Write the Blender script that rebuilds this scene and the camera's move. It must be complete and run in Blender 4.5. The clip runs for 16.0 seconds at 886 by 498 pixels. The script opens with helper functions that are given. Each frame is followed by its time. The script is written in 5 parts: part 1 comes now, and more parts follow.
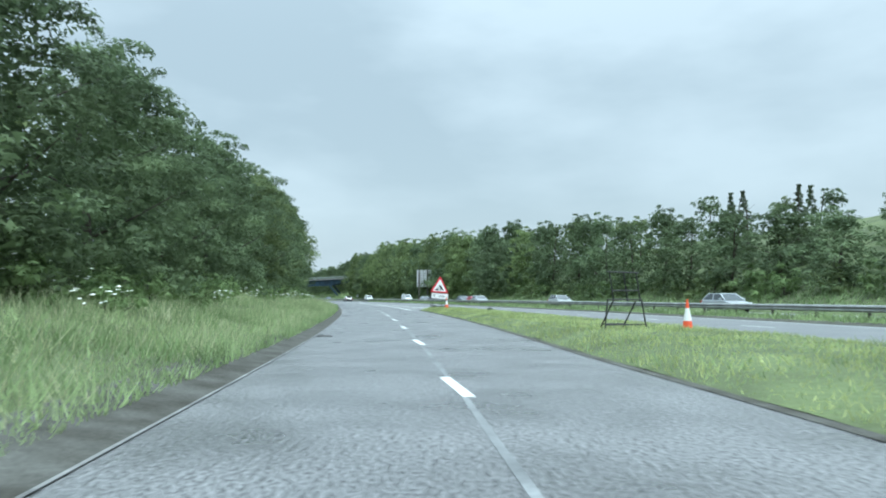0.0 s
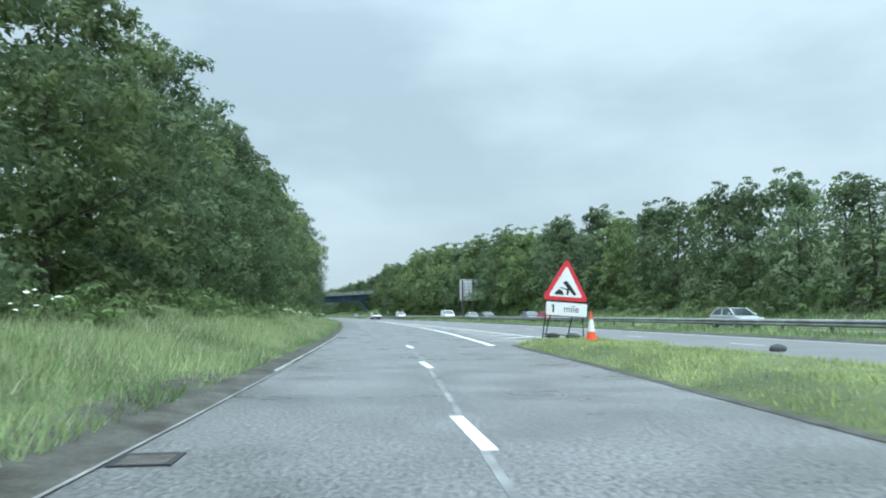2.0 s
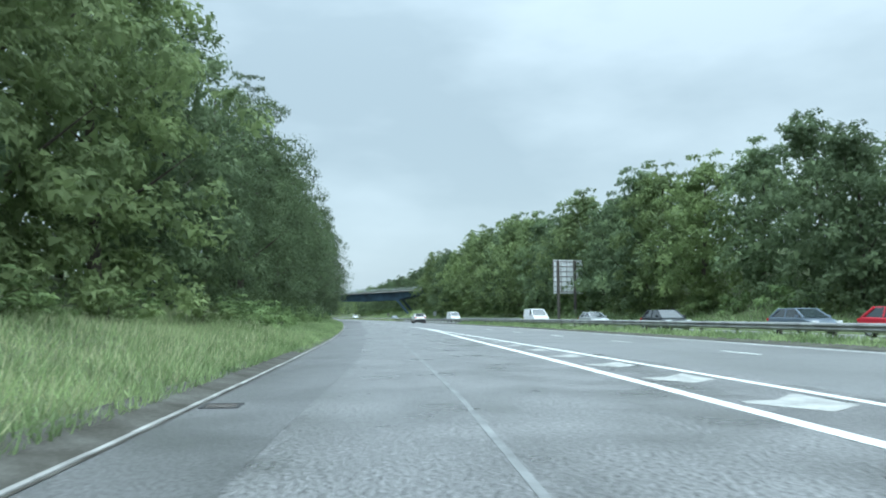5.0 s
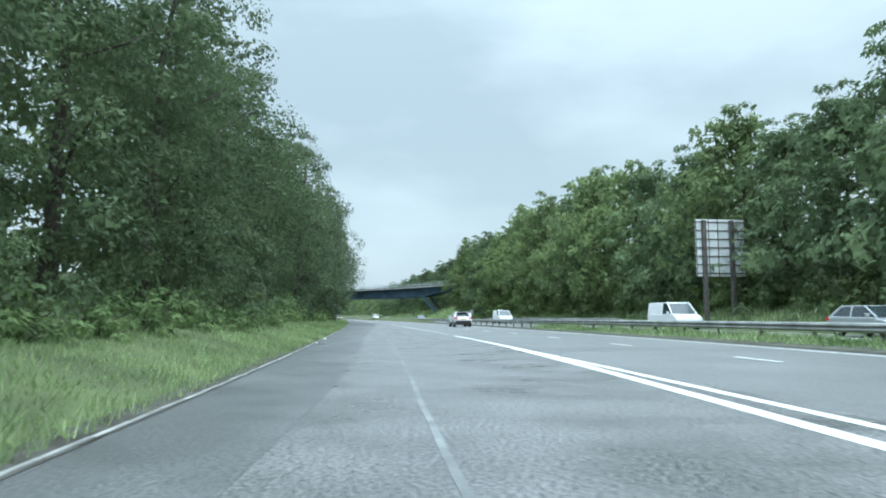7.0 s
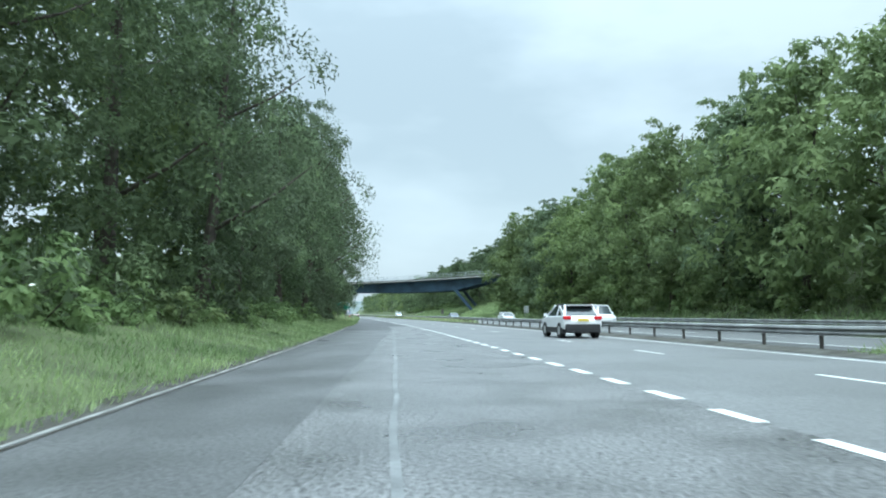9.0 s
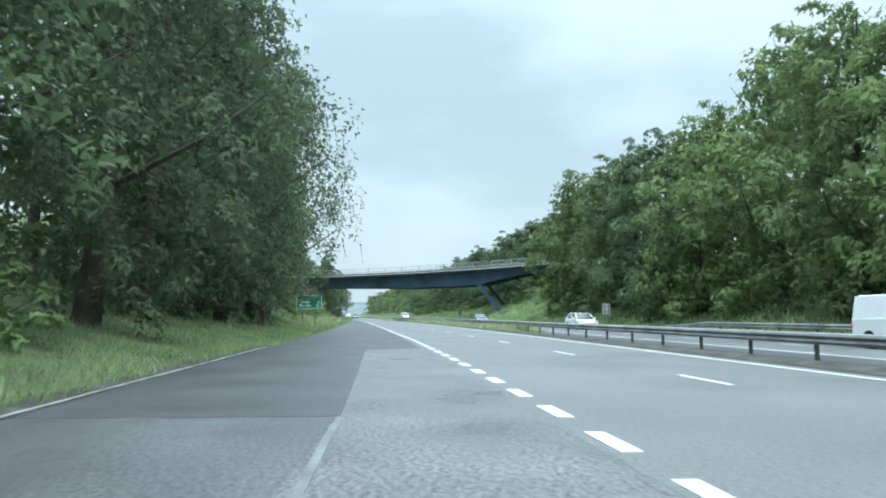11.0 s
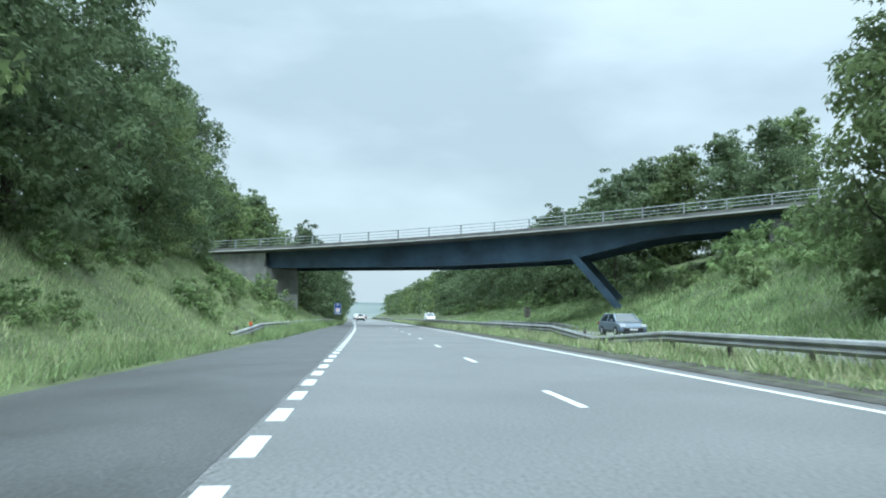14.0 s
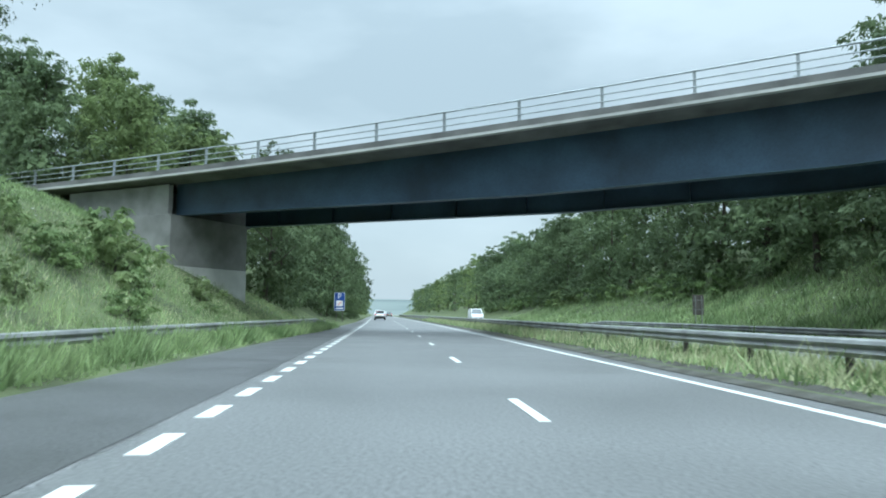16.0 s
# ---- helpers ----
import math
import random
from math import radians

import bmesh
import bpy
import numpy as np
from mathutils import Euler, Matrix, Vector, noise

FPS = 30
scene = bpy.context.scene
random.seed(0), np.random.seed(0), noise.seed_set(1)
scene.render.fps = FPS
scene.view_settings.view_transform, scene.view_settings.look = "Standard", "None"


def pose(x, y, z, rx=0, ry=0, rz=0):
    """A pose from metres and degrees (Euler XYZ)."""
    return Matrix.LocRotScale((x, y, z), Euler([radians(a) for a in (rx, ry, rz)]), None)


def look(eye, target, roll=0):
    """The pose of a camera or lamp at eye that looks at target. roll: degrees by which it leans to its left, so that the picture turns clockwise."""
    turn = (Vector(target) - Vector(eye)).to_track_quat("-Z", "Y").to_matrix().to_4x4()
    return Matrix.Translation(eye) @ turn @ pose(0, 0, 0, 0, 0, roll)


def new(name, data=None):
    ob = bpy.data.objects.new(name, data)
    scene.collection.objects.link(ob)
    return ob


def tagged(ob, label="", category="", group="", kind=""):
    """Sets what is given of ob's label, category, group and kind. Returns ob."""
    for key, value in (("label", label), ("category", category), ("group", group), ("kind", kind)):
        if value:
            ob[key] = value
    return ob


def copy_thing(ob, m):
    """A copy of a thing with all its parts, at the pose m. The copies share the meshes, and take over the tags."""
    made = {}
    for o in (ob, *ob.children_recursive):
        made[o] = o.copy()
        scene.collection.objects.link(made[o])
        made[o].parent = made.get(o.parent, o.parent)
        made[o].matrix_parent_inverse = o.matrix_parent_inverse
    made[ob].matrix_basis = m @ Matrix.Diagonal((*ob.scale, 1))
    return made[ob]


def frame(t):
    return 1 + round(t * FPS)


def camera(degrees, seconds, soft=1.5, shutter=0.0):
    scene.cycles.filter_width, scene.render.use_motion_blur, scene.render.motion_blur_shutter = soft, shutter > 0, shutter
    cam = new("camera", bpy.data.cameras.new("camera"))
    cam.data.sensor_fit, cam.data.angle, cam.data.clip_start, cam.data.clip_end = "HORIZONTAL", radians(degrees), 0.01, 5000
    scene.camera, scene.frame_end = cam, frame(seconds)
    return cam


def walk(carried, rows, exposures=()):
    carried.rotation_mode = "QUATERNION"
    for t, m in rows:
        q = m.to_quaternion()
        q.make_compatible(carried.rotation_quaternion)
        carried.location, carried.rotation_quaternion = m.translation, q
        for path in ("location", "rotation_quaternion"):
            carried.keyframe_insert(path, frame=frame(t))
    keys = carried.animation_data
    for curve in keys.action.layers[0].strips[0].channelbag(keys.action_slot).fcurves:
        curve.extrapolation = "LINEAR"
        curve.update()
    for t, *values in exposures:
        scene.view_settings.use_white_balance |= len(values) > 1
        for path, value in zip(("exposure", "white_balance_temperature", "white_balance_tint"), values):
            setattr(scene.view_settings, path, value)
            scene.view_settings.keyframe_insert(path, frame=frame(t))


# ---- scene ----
cam = camera(64.45, 16.0, soft=1.9, shutter=0.08)

PATH = [
    (0.0, pose(7.115, 3.465, 1.127, 0, 0, 2.804) @ pose(0, 0, 0, 93.988) @ pose(0, 0, 0, 0, 0, 0.116)),
    (0.5, pose(6.015, 12.988, 1.127, 0, 0, 3.580) @ pose(0, 0, 0, 94.398) @ pose(0, 0, 0, 0, 0, -0.074)),
    (1.0, pose(4.735, 22.386, 1.127, 0, 0, 4.264) @ pose(0, 0, 0, 94.863) @ pose(0, 0, 0, 0, 0, -0.120)),
    (1.5, pose(3.371, 31.858, 1.127, 0, 0, 4.957) @ pose(0, 0, 0, 95.180) @ pose(0, 0, 0, 0, 0, -0.218)),
    (2.0, pose(1.843, 41.171, 1.127, 0, 0, 5.520) @ pose(0, 0, 0, 95.333) @ pose(0, 0, 0, 0, 0, -0.229)),
    (2.5, pose(0.143, 50.532, 1.127, 0, 0, 5.946) @ pose(0, 0, 0, 95.343) @ pose(0, 0, 0, 0, 0, -0.324)),
    (3.0, pose(-1.457, 59.768, 1.127, 0, 0, 6.517) @ pose(0, 0, 0, 95.310) @ pose(0, 0, 0, 0, 0, -0.110)),
    (3.5, pose(-3.210, 69.052, 1.127, 0, 0, 7.124) @ pose(0, 0, 0, 95.355) @ pose(0, 0, 0, 0, 0, -0.224)),
    (4.0, pose(-5.117, 78.369, 1.127, 0, 0, 7.789) @ pose(0, 0, 0, 95.417) @ pose(0, 0, 0, 0, 0, -0.222)),
    (6.5, pose(-15.973, 125.629, 1.127, 0, 0, 10.427) @ pose(0, 0, 0, 95.489) @ pose(0, 0, 0, 0, 0, -0.227)),
    (7.0, pose(-18.422, 135.127, 1.127, 0, 0, 10.918) @ pose(0, 0, 0, 95.473) @ pose(0, 0, 0, 0, 0, -0.302)),
    (7.5, pose(-20.975, 144.686, 1.127, 0, 0, 11.535) @ pose(0, 0, 0, 95.416) @ pose(0, 0, 0, 0, 0, -0.368)),
    (8.0, pose(-23.628, 154.323, 1.127, 0, 0, 12.200) @ pose(0, 0, 0, 95.481) @ pose(0, 0, 0, 0, 0, -0.385)),
    (9.0, pose(-29.215, 173.715, 1.127, 0, 0, 12.882) @ pose(0, 0, 0, 95.307) @ pose(0, 0, 0, 0, 0, 0.033)),
    (11.5, pose(-43.677, 223.857, 1.127, 0, 0, 13.680) @ pose(0, 0, 0, 95.464) @ pose(0, 0, 0, 0, 0, 0.422)),
    (12.0, pose(-46.774, 234.090, 1.127, 0, 0, 13.850) @ pose(0, 0, 0, 95.459) @ pose(0, 0, 0, 0, 0, 0.543)),
    (12.5, pose(-50.029, 244.411, 1.127, 0, 0, 13.992) @ pose(0, 0, 0, 95.400) @ pose(0, 0, 0, 0, 0, 0.494)),
    (13.0, pose(-53.375, 254.807, 1.127, 0, 0, 14.210) @ pose(0, 0, 0, 95.473) @ pose(0, 0, 0, 0, 0, 0.298)),
    (13.5, pose(-56.770, 265.292, 1.127, 0, 0, 14.612) @ pose(0, 0, 0, 95.511) @ pose(0, 0, 0, 0, 0, 0.479)),
    (14.0, pose(-60.291, 275.853, 1.127, 0, 0, 15.173) @ pose(0, 0, 0, 95.523) @ pose(0, 0, 0, 0, 0, 0.546)),
    (14.5, pose(-63.936, 286.451, 1.127, 0, 0, 15.810) @ pose(0, 0, 0, 95.362) @ pose(0, 0, 0, 0, 0, 0.389)),
    (15.0, pose(-67.721, 297.097, 1.127, 0, 0, 16.482) @ pose(0, 0, 0, 95.468) @ pose(0, 0, 0, 0, 0, 0.242)),
    (15.5, pose(-71.703, 307.868, 1.127, 0, 0, 16.986) @ pose(0, 0, 0, 95.210) @ pose(0, 0, 0, 0, 0, 0.337)),
    (16.0, pose(-75.797, 318.691, 1.127, 0, 0, 17.447) @ pose(0, 0, 0, 95.275) @ pose(0, 0, 0, 0, 0, 0.485)),
]
walk(cam, PATH, [(0, 0.28, 5450, 0), (4, 0.3, 5450, 0), (7, 0.4, 5450, 0), (11.5, 0.5, 5450, 0), (13.5, 0.42, 5450, 0), (16, 0.32, 5450, 0)])

# ---- light ----
world = bpy.data.worlds.new("overcast")
scene.world = world
world.use_nodes = True
wn, wl = world.node_tree.nodes, world.node_tree.links
wn.clear()
w_out = wn.new("ShaderNodeOutputWorld")
w_bg = wn.new("ShaderNodeBackground")
w_bg.inputs["Strength"].default_value = 1.0
w_sky = wn.new("ShaderNodeTexSky")
w_sky.sky_type, w_sky.sun_disc = "NISHITA", False
w_sky.sun_elevation, w_sky.sun_rotation = radians(58), radians(144)
w_sky.air_density, w_sky.dust_density = 1.5, 3.0
w_dim = wn.new("ShaderNodeMix")
w_dim.data_type, w_dim.blend_type = "RGBA", "MULTIPLY"
w_dim.inputs[0].default_value = 1.0
w_dim.inputs[7].default_value = (0.015, 0.015, 0.015, 1)
wl.new(w_sky.outputs[0], w_dim.inputs[6])
w_tc = wn.new("ShaderNodeTexCoord")
w_map = wn.new("ShaderNodeMapping")
w_map.inputs["Scale"].default_value = (1.0, 1.0, 2.6)
w_map.inputs["Location"].default_value = (0.35, 0.1, 0.2)
wl.new(w_tc.outputs["Generated"], w_map.inputs["Vector"])
w_noise = wn.new("ShaderNodeTexNoise")
w_noise.inputs["Scale"].default_value = 2.6
w_noise.inputs["Detail"].default_value = 5.0
w_noise.inputs["Roughness"].default_value = 0.48
wl.new(w_map.outputs[0], w_noise.inputs["Vector"])
w_ramp = wn.new("ShaderNodeValToRGB")
w_ramp.color_ramp.elements[0].position, w_ramp.color_ramp.elements[0].color = 0.39, (0.56, 0.61, 0.617, 1)
w_ramp.color_ramp.elements[1].position, w_ramp.color_ramp.elements[1].color = 0.62, (0.78, 0.82, 0.815, 1)
wl.new(w_noise.outputs[0], w_ramp.inputs[0])
# an overcast sky is brightest overhead
w_sep = wn.new("ShaderNodeSeparateXYZ")
wl.new(w_tc.outputs["Generated"], w_sep.inputs[0])
w_clamp = wn.new("ShaderNodeClamp")
wl.new(w_sep.outputs["Z"], w_clamp.inputs[0])
w_pow = wn.new("ShaderNodeMath")
w_pow.operation, w_pow.inputs[1].default_value = "POWER", 4.5
wl.new(w_clamp.outputs[0], w_pow.inputs[0])
w_mul = wn.new("ShaderNodeMath")
w_mul.operation, w_mul.inputs[1].default_value, w_mul.inputs[2].default_value = "MULTIPLY_ADD", 6.0, 0.74
wl.new(w_pow.outputs[0], w_mul.inputs[0])
w_gain = wn.new("ShaderNodeVectorMath")
w_gain.operation = "SCALE"
# paler towards the horizon
w_inv = wn.new("ShaderNodeMath")
w_inv.operation, w_inv.inputs[0].default_value = "SUBTRACT", 1.0
wl.new(w_clamp.outputs[0], w_inv.inputs[1])
w_pale = wn.new("ShaderNodeMath")
w_pale.operation, w_pale.inputs[1].default_value = "POWER", 7.0
wl.new(w_inv.outputs[0], w_pale.inputs[0])
w_soft = wn.new("ShaderNodeMath")
w_soft.operation, w_soft.inputs[1].default_value = "MULTIPLY", 0.85
wl.new(w_pale.outputs[0], w_soft.inputs[0])
w_hor = wn.new("ShaderNodeMix")
w_hor.data_type = "RGBA"
w_hor.inputs[7].default_value = (0.72, 0.765, 0.77, 1)
wl.new(w_soft.outputs[0], w_hor.inputs[0])
wl.new(w_ramp.outputs[0], w_hor.inputs[6])
wl.new(w_hor.outputs[2], w_gain.inputs[0])
wl.new(w_mul.outputs[0], w_gain.inputs["Scale"])
w_add = wn.new("ShaderNodeVectorMath")
w_add.operation = "ADD"
wl.new(w_gain.outputs[0], w_add.inputs[0])
wl.new(w_dim.outputs[2], w_add.inputs[1])
wl.new(w_add.outputs[0], w_bg.inputs["Color"])
wl.new(w_bg.outputs[0], w_out.inputs[0])

sun_data = bpy.data.lights.new("sun", "SUN")
sun_data.energy, sun_data.angle, sun_data.color = 1.8, radians(45), (1.0, 0.97, 0.92)
sun = new("sun", sun_data)
sun.matrix_world = look((0, 0, 60), (-22, 30, 0))

# ---- materials ----
def material(name, base, rough=0.7, metal=0.0, spread=0.25, scale=6.0, fine=60.0, bump=0.15, dist=0.02, spec=0.5,
             second=None, by_island=0.0, by_object=0.0, trans=0.0, grain=None, wet=0.0, speck=0.0):
    """A procedural surface: two scales of variation in colour, and fine relief."""
    m = bpy.data.materials.new(name)
    m.use_nodes = True
    nt = m.node_tree
    n, l = nt.nodes, nt.links
    b = n["Principled BSDF"]
    b.inputs["Roughness"].default_value, b.inputs["Metallic"].default_value = rough, metal
    b.inputs["Specular IOR Level"].default_value = spec
    tc = n.new("ShaderNodeTexCoord")
    big, small = n.new("ShaderNodeTexNoise"), n.new("ShaderNodeTexNoise")
    big.inputs["Scale"].default_value, big.inputs["Detail"].default_value = scale, 4
    small.inputs["Scale"].default_value, small.inputs["Detail"].default_value = fine, 3
    l.new(tc.outputs["Object"], big.inputs["Vector"])
    l.new(tc.outputs["Object"], small.inputs["Vector"])
    a = [c * (1 - spread) for c in base]
    z = list(second) if second else [min(1, c * (1 + spread)) for c in base]
    ramp = n.new("ShaderNodeValToRGB")
    ramp.color_ramp.elements[0].position, ramp.color_ramp.elements[0].color = 0.3, (*a, 1)
    ramp.color_ramp.elements[1].position, ramp.color_ramp.elements[1].color = 0.7, (*z, 1)
    l.new(big.outputs[0], ramp.inputs[0])
    val = n.new("ShaderNodeMath")
    val.operation, val.inputs[1].default_value, val.inputs[2].default_value = "MULTIPLY_ADD", 0.8 * spread if grain is None else grain, 1 - 0.4 * spread if grain is None else 1 - grain / 2
    fine_out = small.outputs[0]
    if speck:
        sharp = n.new("ShaderNodeMapRange")
        sharp.inputs["From Min"].default_value, sharp.inputs["From Max"].default_value = 0.5 - speck, 0.5 + speck
        l.new(fine_out, sharp.inputs[0])
        fine_out = sharp.outputs[0]
    l.new(fine_out, val.inputs[0])
    last = val.outputs[0]
    for amount, node, sock in ((by_island, "ShaderNodeNewGeometry", "Random Per Island"), (by_object, "ShaderNodeObjectInfo", "Random")):
        if amount:
            src, k = n.new(node), n.new("ShaderNodeMath")
            k.operation, k.inputs[1].default_value, k.inputs[2].default_value = "MULTIPLY_ADD", amount, 1 - amount / 2
            l.new(src.outputs[sock], k.inputs[0])
            both = n.new("ShaderNodeMath")
            both.operation = "MULTIPLY"
            l.new(last, both.inputs[0])
            l.new(k.outputs[0], both.inputs[1])
            last = both.outputs[0]
    mul = n.new("ShaderNodeVectorMath")
    mul.operation = "SCALE"
    l.new(ramp.outputs[0], mul.inputs[0])
    l.new(last, mul.inputs["Scale"])
    l.new(mul.outputs[0], b.inputs["Base Color"])
    if wet:
        rr = n.new("ShaderNodeMapRange")
        rr.inputs["From Min"].default_value, rr.inputs["From Max"].default_value = 0.35, 0.65
        rr.inputs["To Min"].default_value, rr.inputs["To Max"].default_value = rough - wet, rough + wet
        l.new(big.outputs[0], rr.inputs[0])
        l.new(rr.outputs[0], b.inputs["Roughness"])
    if bump:
        bm_ = n.new("ShaderNodeBump")
        bm_.inputs["Strength"].default_value, bm_.inputs["Distance"].default_value = bump, dist
        l.new(small.outputs[0], bm_.inputs["Height"])
        l.new(bm_.outputs[0], b.inputs["Normal"])
    if trans:
        b.inputs["Subsurface Weight"].default_value = 0.0
        tr = n.new("ShaderNodeBsdfTranslucent")
        mix = n.new("ShaderNodeMixShader")
        mix.inputs[0].default_value = trans
        l.new(mul.outputs[0], tr.inputs["Color"])
        l.new(b.outputs[0], mix.inputs[1])
        l.new(tr.outputs[0], mix.inputs[2])
        l.new(mix.outputs[0], n["Material Output"].inputs[0])
    return m


M_SLIP = material("coarse_asphalt", (0.125, 0.125, 0.125), 0.38, spread=0.22, scale=0.6, fine=20, bump=1.0, dist=0.022, grain=1.25, wet=0.12, speck=0.16)
M_MAIN = material("smooth_asphalt", (0.135, 0.137, 0.137), 0.46, spread=0.09, scale=0.3, fine=22, bump=0.5, dist=0.012, grain=0.7, wet=0.05, speck=0.17)
M_DARK = material("dark_asphalt", (0.068, 0.069, 0.070), 0.50, spread=0.16, scale=0.5, fine=24, bump=0.6, dist=0.012, grain=0.9, wet=0.06, speck=0.17)
M_MID = material("worn_asphalt", (0.096, 0.097, 0.098), 0.44, spread=0.18, scale=0.5, fine=22, bump=0.7, dist=0.014, grain=0.95, wet=0.08, speck=0.17)
M_GRIT = material("gritty_channel", (0.060, 0.056, 0.044), 0.9, spread=0.4, scale=1.6, fine=20, bump=0.6, grain=1.1, spec=0.2, second=(0.098, 0.097, 0.086))
M_SEAM = material("worn_joint", (0.165, 0.17, 0.17), 0.42, spread=0.45, scale=1.5, fine=14, bump=0.4, dist=0.01, grain=0.6)
M_PAINT = material("road_paint", (0.64, 0.65, 0.63), 0.45, spread=0.16, scale=3, fine=30, bump=0.2, dist=0.004, grain=0.25)
M_WORN = material("worn_road_paint", (0.30, 0.30, 0.285), 0.55, spread=0.35, scale=2.2, fine=16, bump=0.2, dist=0.004, grain=0.8)
M_EDGE = material("worn_edge_line", (0.17, 0.17, 0.165), 0.6, spread=0.4, scale=1.6, fine=18, bump=0.2, dist=0.004, grain=0.9)
M_KERB = material("kerb_concrete", (0.25, 0.25, 0.24), 0.8, spread=0.3, scale=1.5, fine=40, bump=0.3, by_object=0.5)
M_SOIL = material("verge_soil", (0.075, 0.095, 0.038), 0.95, spread=0.4, scale=0.5, fine=8, bump=0.6, dist=0.05, second=(0.115, 0.145, 0.055))
M_GRASS = material("grass_blades", (0.212, 0.318, 0.125), 0.65, spread=0.35, scale=0.35, fine=3, bump=0, by_island=0.8, trans=0.4, second=(0.385, 0.472, 0.231), spec=0.3)
M_HAY = material("dry_grass", (0.43, 0.475, 0.25), 0.65, spread=0.35, scale=0.3, fine=3, bump=0, by_island=0.6, trans=0.4, second=(0.60, 0.605, 0.38), spec=0.3)
M_ISLE = material("yellow_green_grass", (0.40, 0.465, 0.16), 0.65, spread=0.35, scale=0.5, fine=3, bump=0, by_island=0.5, trans=0.4, second=(0.56, 0.60, 0.27), spec=0.3)
M_FLOWER = material("white_flowers", (0.75, 0.76, 0.68), 0.7, spread=0.1, bump=0, by_island=0.2)
M_LEAF = material("broad_leaves", (0.162, 0.218, 0.099), 0.72, spread=0.35, scale=0.45, fine=4, bump=0, by_island=0.22, by_object=0.4, trans=0.42, second=(0.255, 0.319, 0.137), spec=0.16)
M_LEAF3 = material("yellowish_leaves", (0.168, 0.230, 0.095), 0.72, spread=0.35, scale=0.45, fine=4, bump=0, by_island=0.22, by_object=0.4, trans=0.42, second=(0.252, 0.319, 0.129), spec=0.16)
M_LEAF2 = material("dark_leaves", (0.132, 0.185, 0.101), 0.72, spread=0.35, scale=0.45, fine=4, bump=0, by_island=0.22, by_object=0.35, trans=0.42, second=(0.208, 0.270, 0.137), spec=0.16)
# leaf colour darkened to stand in for the dimmer parts of the woods
M_LEAF4 = material("darkened_leaves", (0.110, 0.152, 0.082), 0.72, spread=0.35, scale=0.45, fine=4, bump=0, by_island=0.22, by_object=0.4, trans=0.42, second=(0.167, 0.220, 0.107), spec=0.16)
M_NEEDLE = material("drooping_sprays", (0.120, 0.158, 0.094), 0.72, spread=0.3, scale=0.6, fine=4, bump=0, by_island=0.22, by_object=0.3, trans=0.42, second=(0.178, 0.226, 0.125), spec=0.16)
M_BUSH = material("bush_leaves", (0.16, 0.235, 0.098), 0.72, spread=0.3, scale=0.8, fine=4, bump=0, by_island=0.22, by_object=0.3, trans=0.42, second=(0.27, 0.36, 0.15), spec=0.16)
M_BARK = material("bark", (0.072, 0.060, 0.048), 0.9, spread=0.4, scale=3, fine=30, bump=0.6, dist=0.03)
M_STEEL = material("galvanised_steel", (0.27, 0.275, 0.27), 0.5, 0.4, spread=0.35, scale=1.2, fine=30, bump=0.1)
M_POST = material("weathered_steel_post", (0.12, 0.11, 0.10), 0.7, 0.3, spread=0.35, scale=4, fine=40, bump=0.2)
M_BLUE = material("blue_painted_steel", (0.030, 0.060, 0.100), 0.55, spread=0.45, scale=0.4, fine=10, bump=0.05, grain=0.5, second=(0.046, 0.088, 0.138))
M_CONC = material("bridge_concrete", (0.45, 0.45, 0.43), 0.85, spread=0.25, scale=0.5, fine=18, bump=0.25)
M_DARKCONC = material("dark_concrete", (0.15, 0.15, 0.145), 0.85, spread=0.35, scale=0.6, fine=18, bump=0.25)
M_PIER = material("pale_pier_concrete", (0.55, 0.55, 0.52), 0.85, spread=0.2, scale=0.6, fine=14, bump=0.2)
M_MIDCONC = material("mid_grey_concrete", (0.25, 0.25, 0.24), 0.85, spread=0.3, scale=0.6, fine=14, bump=0.2)
M_RAIL = material("parapet_metal", (0.32, 0.35, 0.36), 0.5, 0.3, spread=0.2, scale=2, fine=30, bump=0.05)
M_GREEN = material("sign_green", (0.005, 0.15, 0.095), 0.4, spread=0.06, scale=1, fine=30, bump=0)
M_SBLUE = material("sign_blue", (0.02, 0.07, 0.30), 0.4, spread=0.06, scale=1, fine=30, bump=0)
M_WHITE = material("sign_white", (0.80, 0.80, 0.80), 0.4, spread=0.05, scale=2, fine=30, bump=0)
M_RED = material("sign_red", (0.62, 0.03, 0.05), 0.4, spread=0.08, scale=2, fine=30, bump=0)
M_BLACK = material("sign_black", (0.015, 0.015, 0.016), 0.5, spread=0.1, bump=0)
M_GOLD = material("sign_yellow", (0.42, 0.28, 0.06), 0.5, spread=0.1, bump=0)
M_BACK = material("sign_back_grey", (0.72, 0.75, 0.77), 0.5, 0.0, spread=0.12, scale=1.5, fine=20, bump=0.05)
M_ORANGE = material("cone_orange", (0.75, 0.10, 0.03), 0.5, spread=0.12, scale=5, fine=40, bump=0.05)
M_BAG = material("sandbag", (0.06, 0.065, 0.06), 0.9, spread=0.3, scale=6, fine=80, bump=0.4)
# distance haze is put into the greyed colour of the hills
M_HILL = material("hazed_hills", (0.15, 0.18, 0.175), 0.95, spread=0.15, scale=0.004, fine=0.02, bump=0, second=(0.20, 0.225, 0.215), spec=0.0)
M_TYRE = material("tyre_rubber", (0.02, 0.02, 0.02), 0.8, spread=0.2, bump=0.1)
M_GLASS = material("car_glass", (0.03, 0.04, 0.045), 0.08, spread=0.1, bump=0, spec=0.8)
M_TRIM = material("black_trim", (0.025, 0.025, 0.027), 0.5, spread=0.15, bump=0)
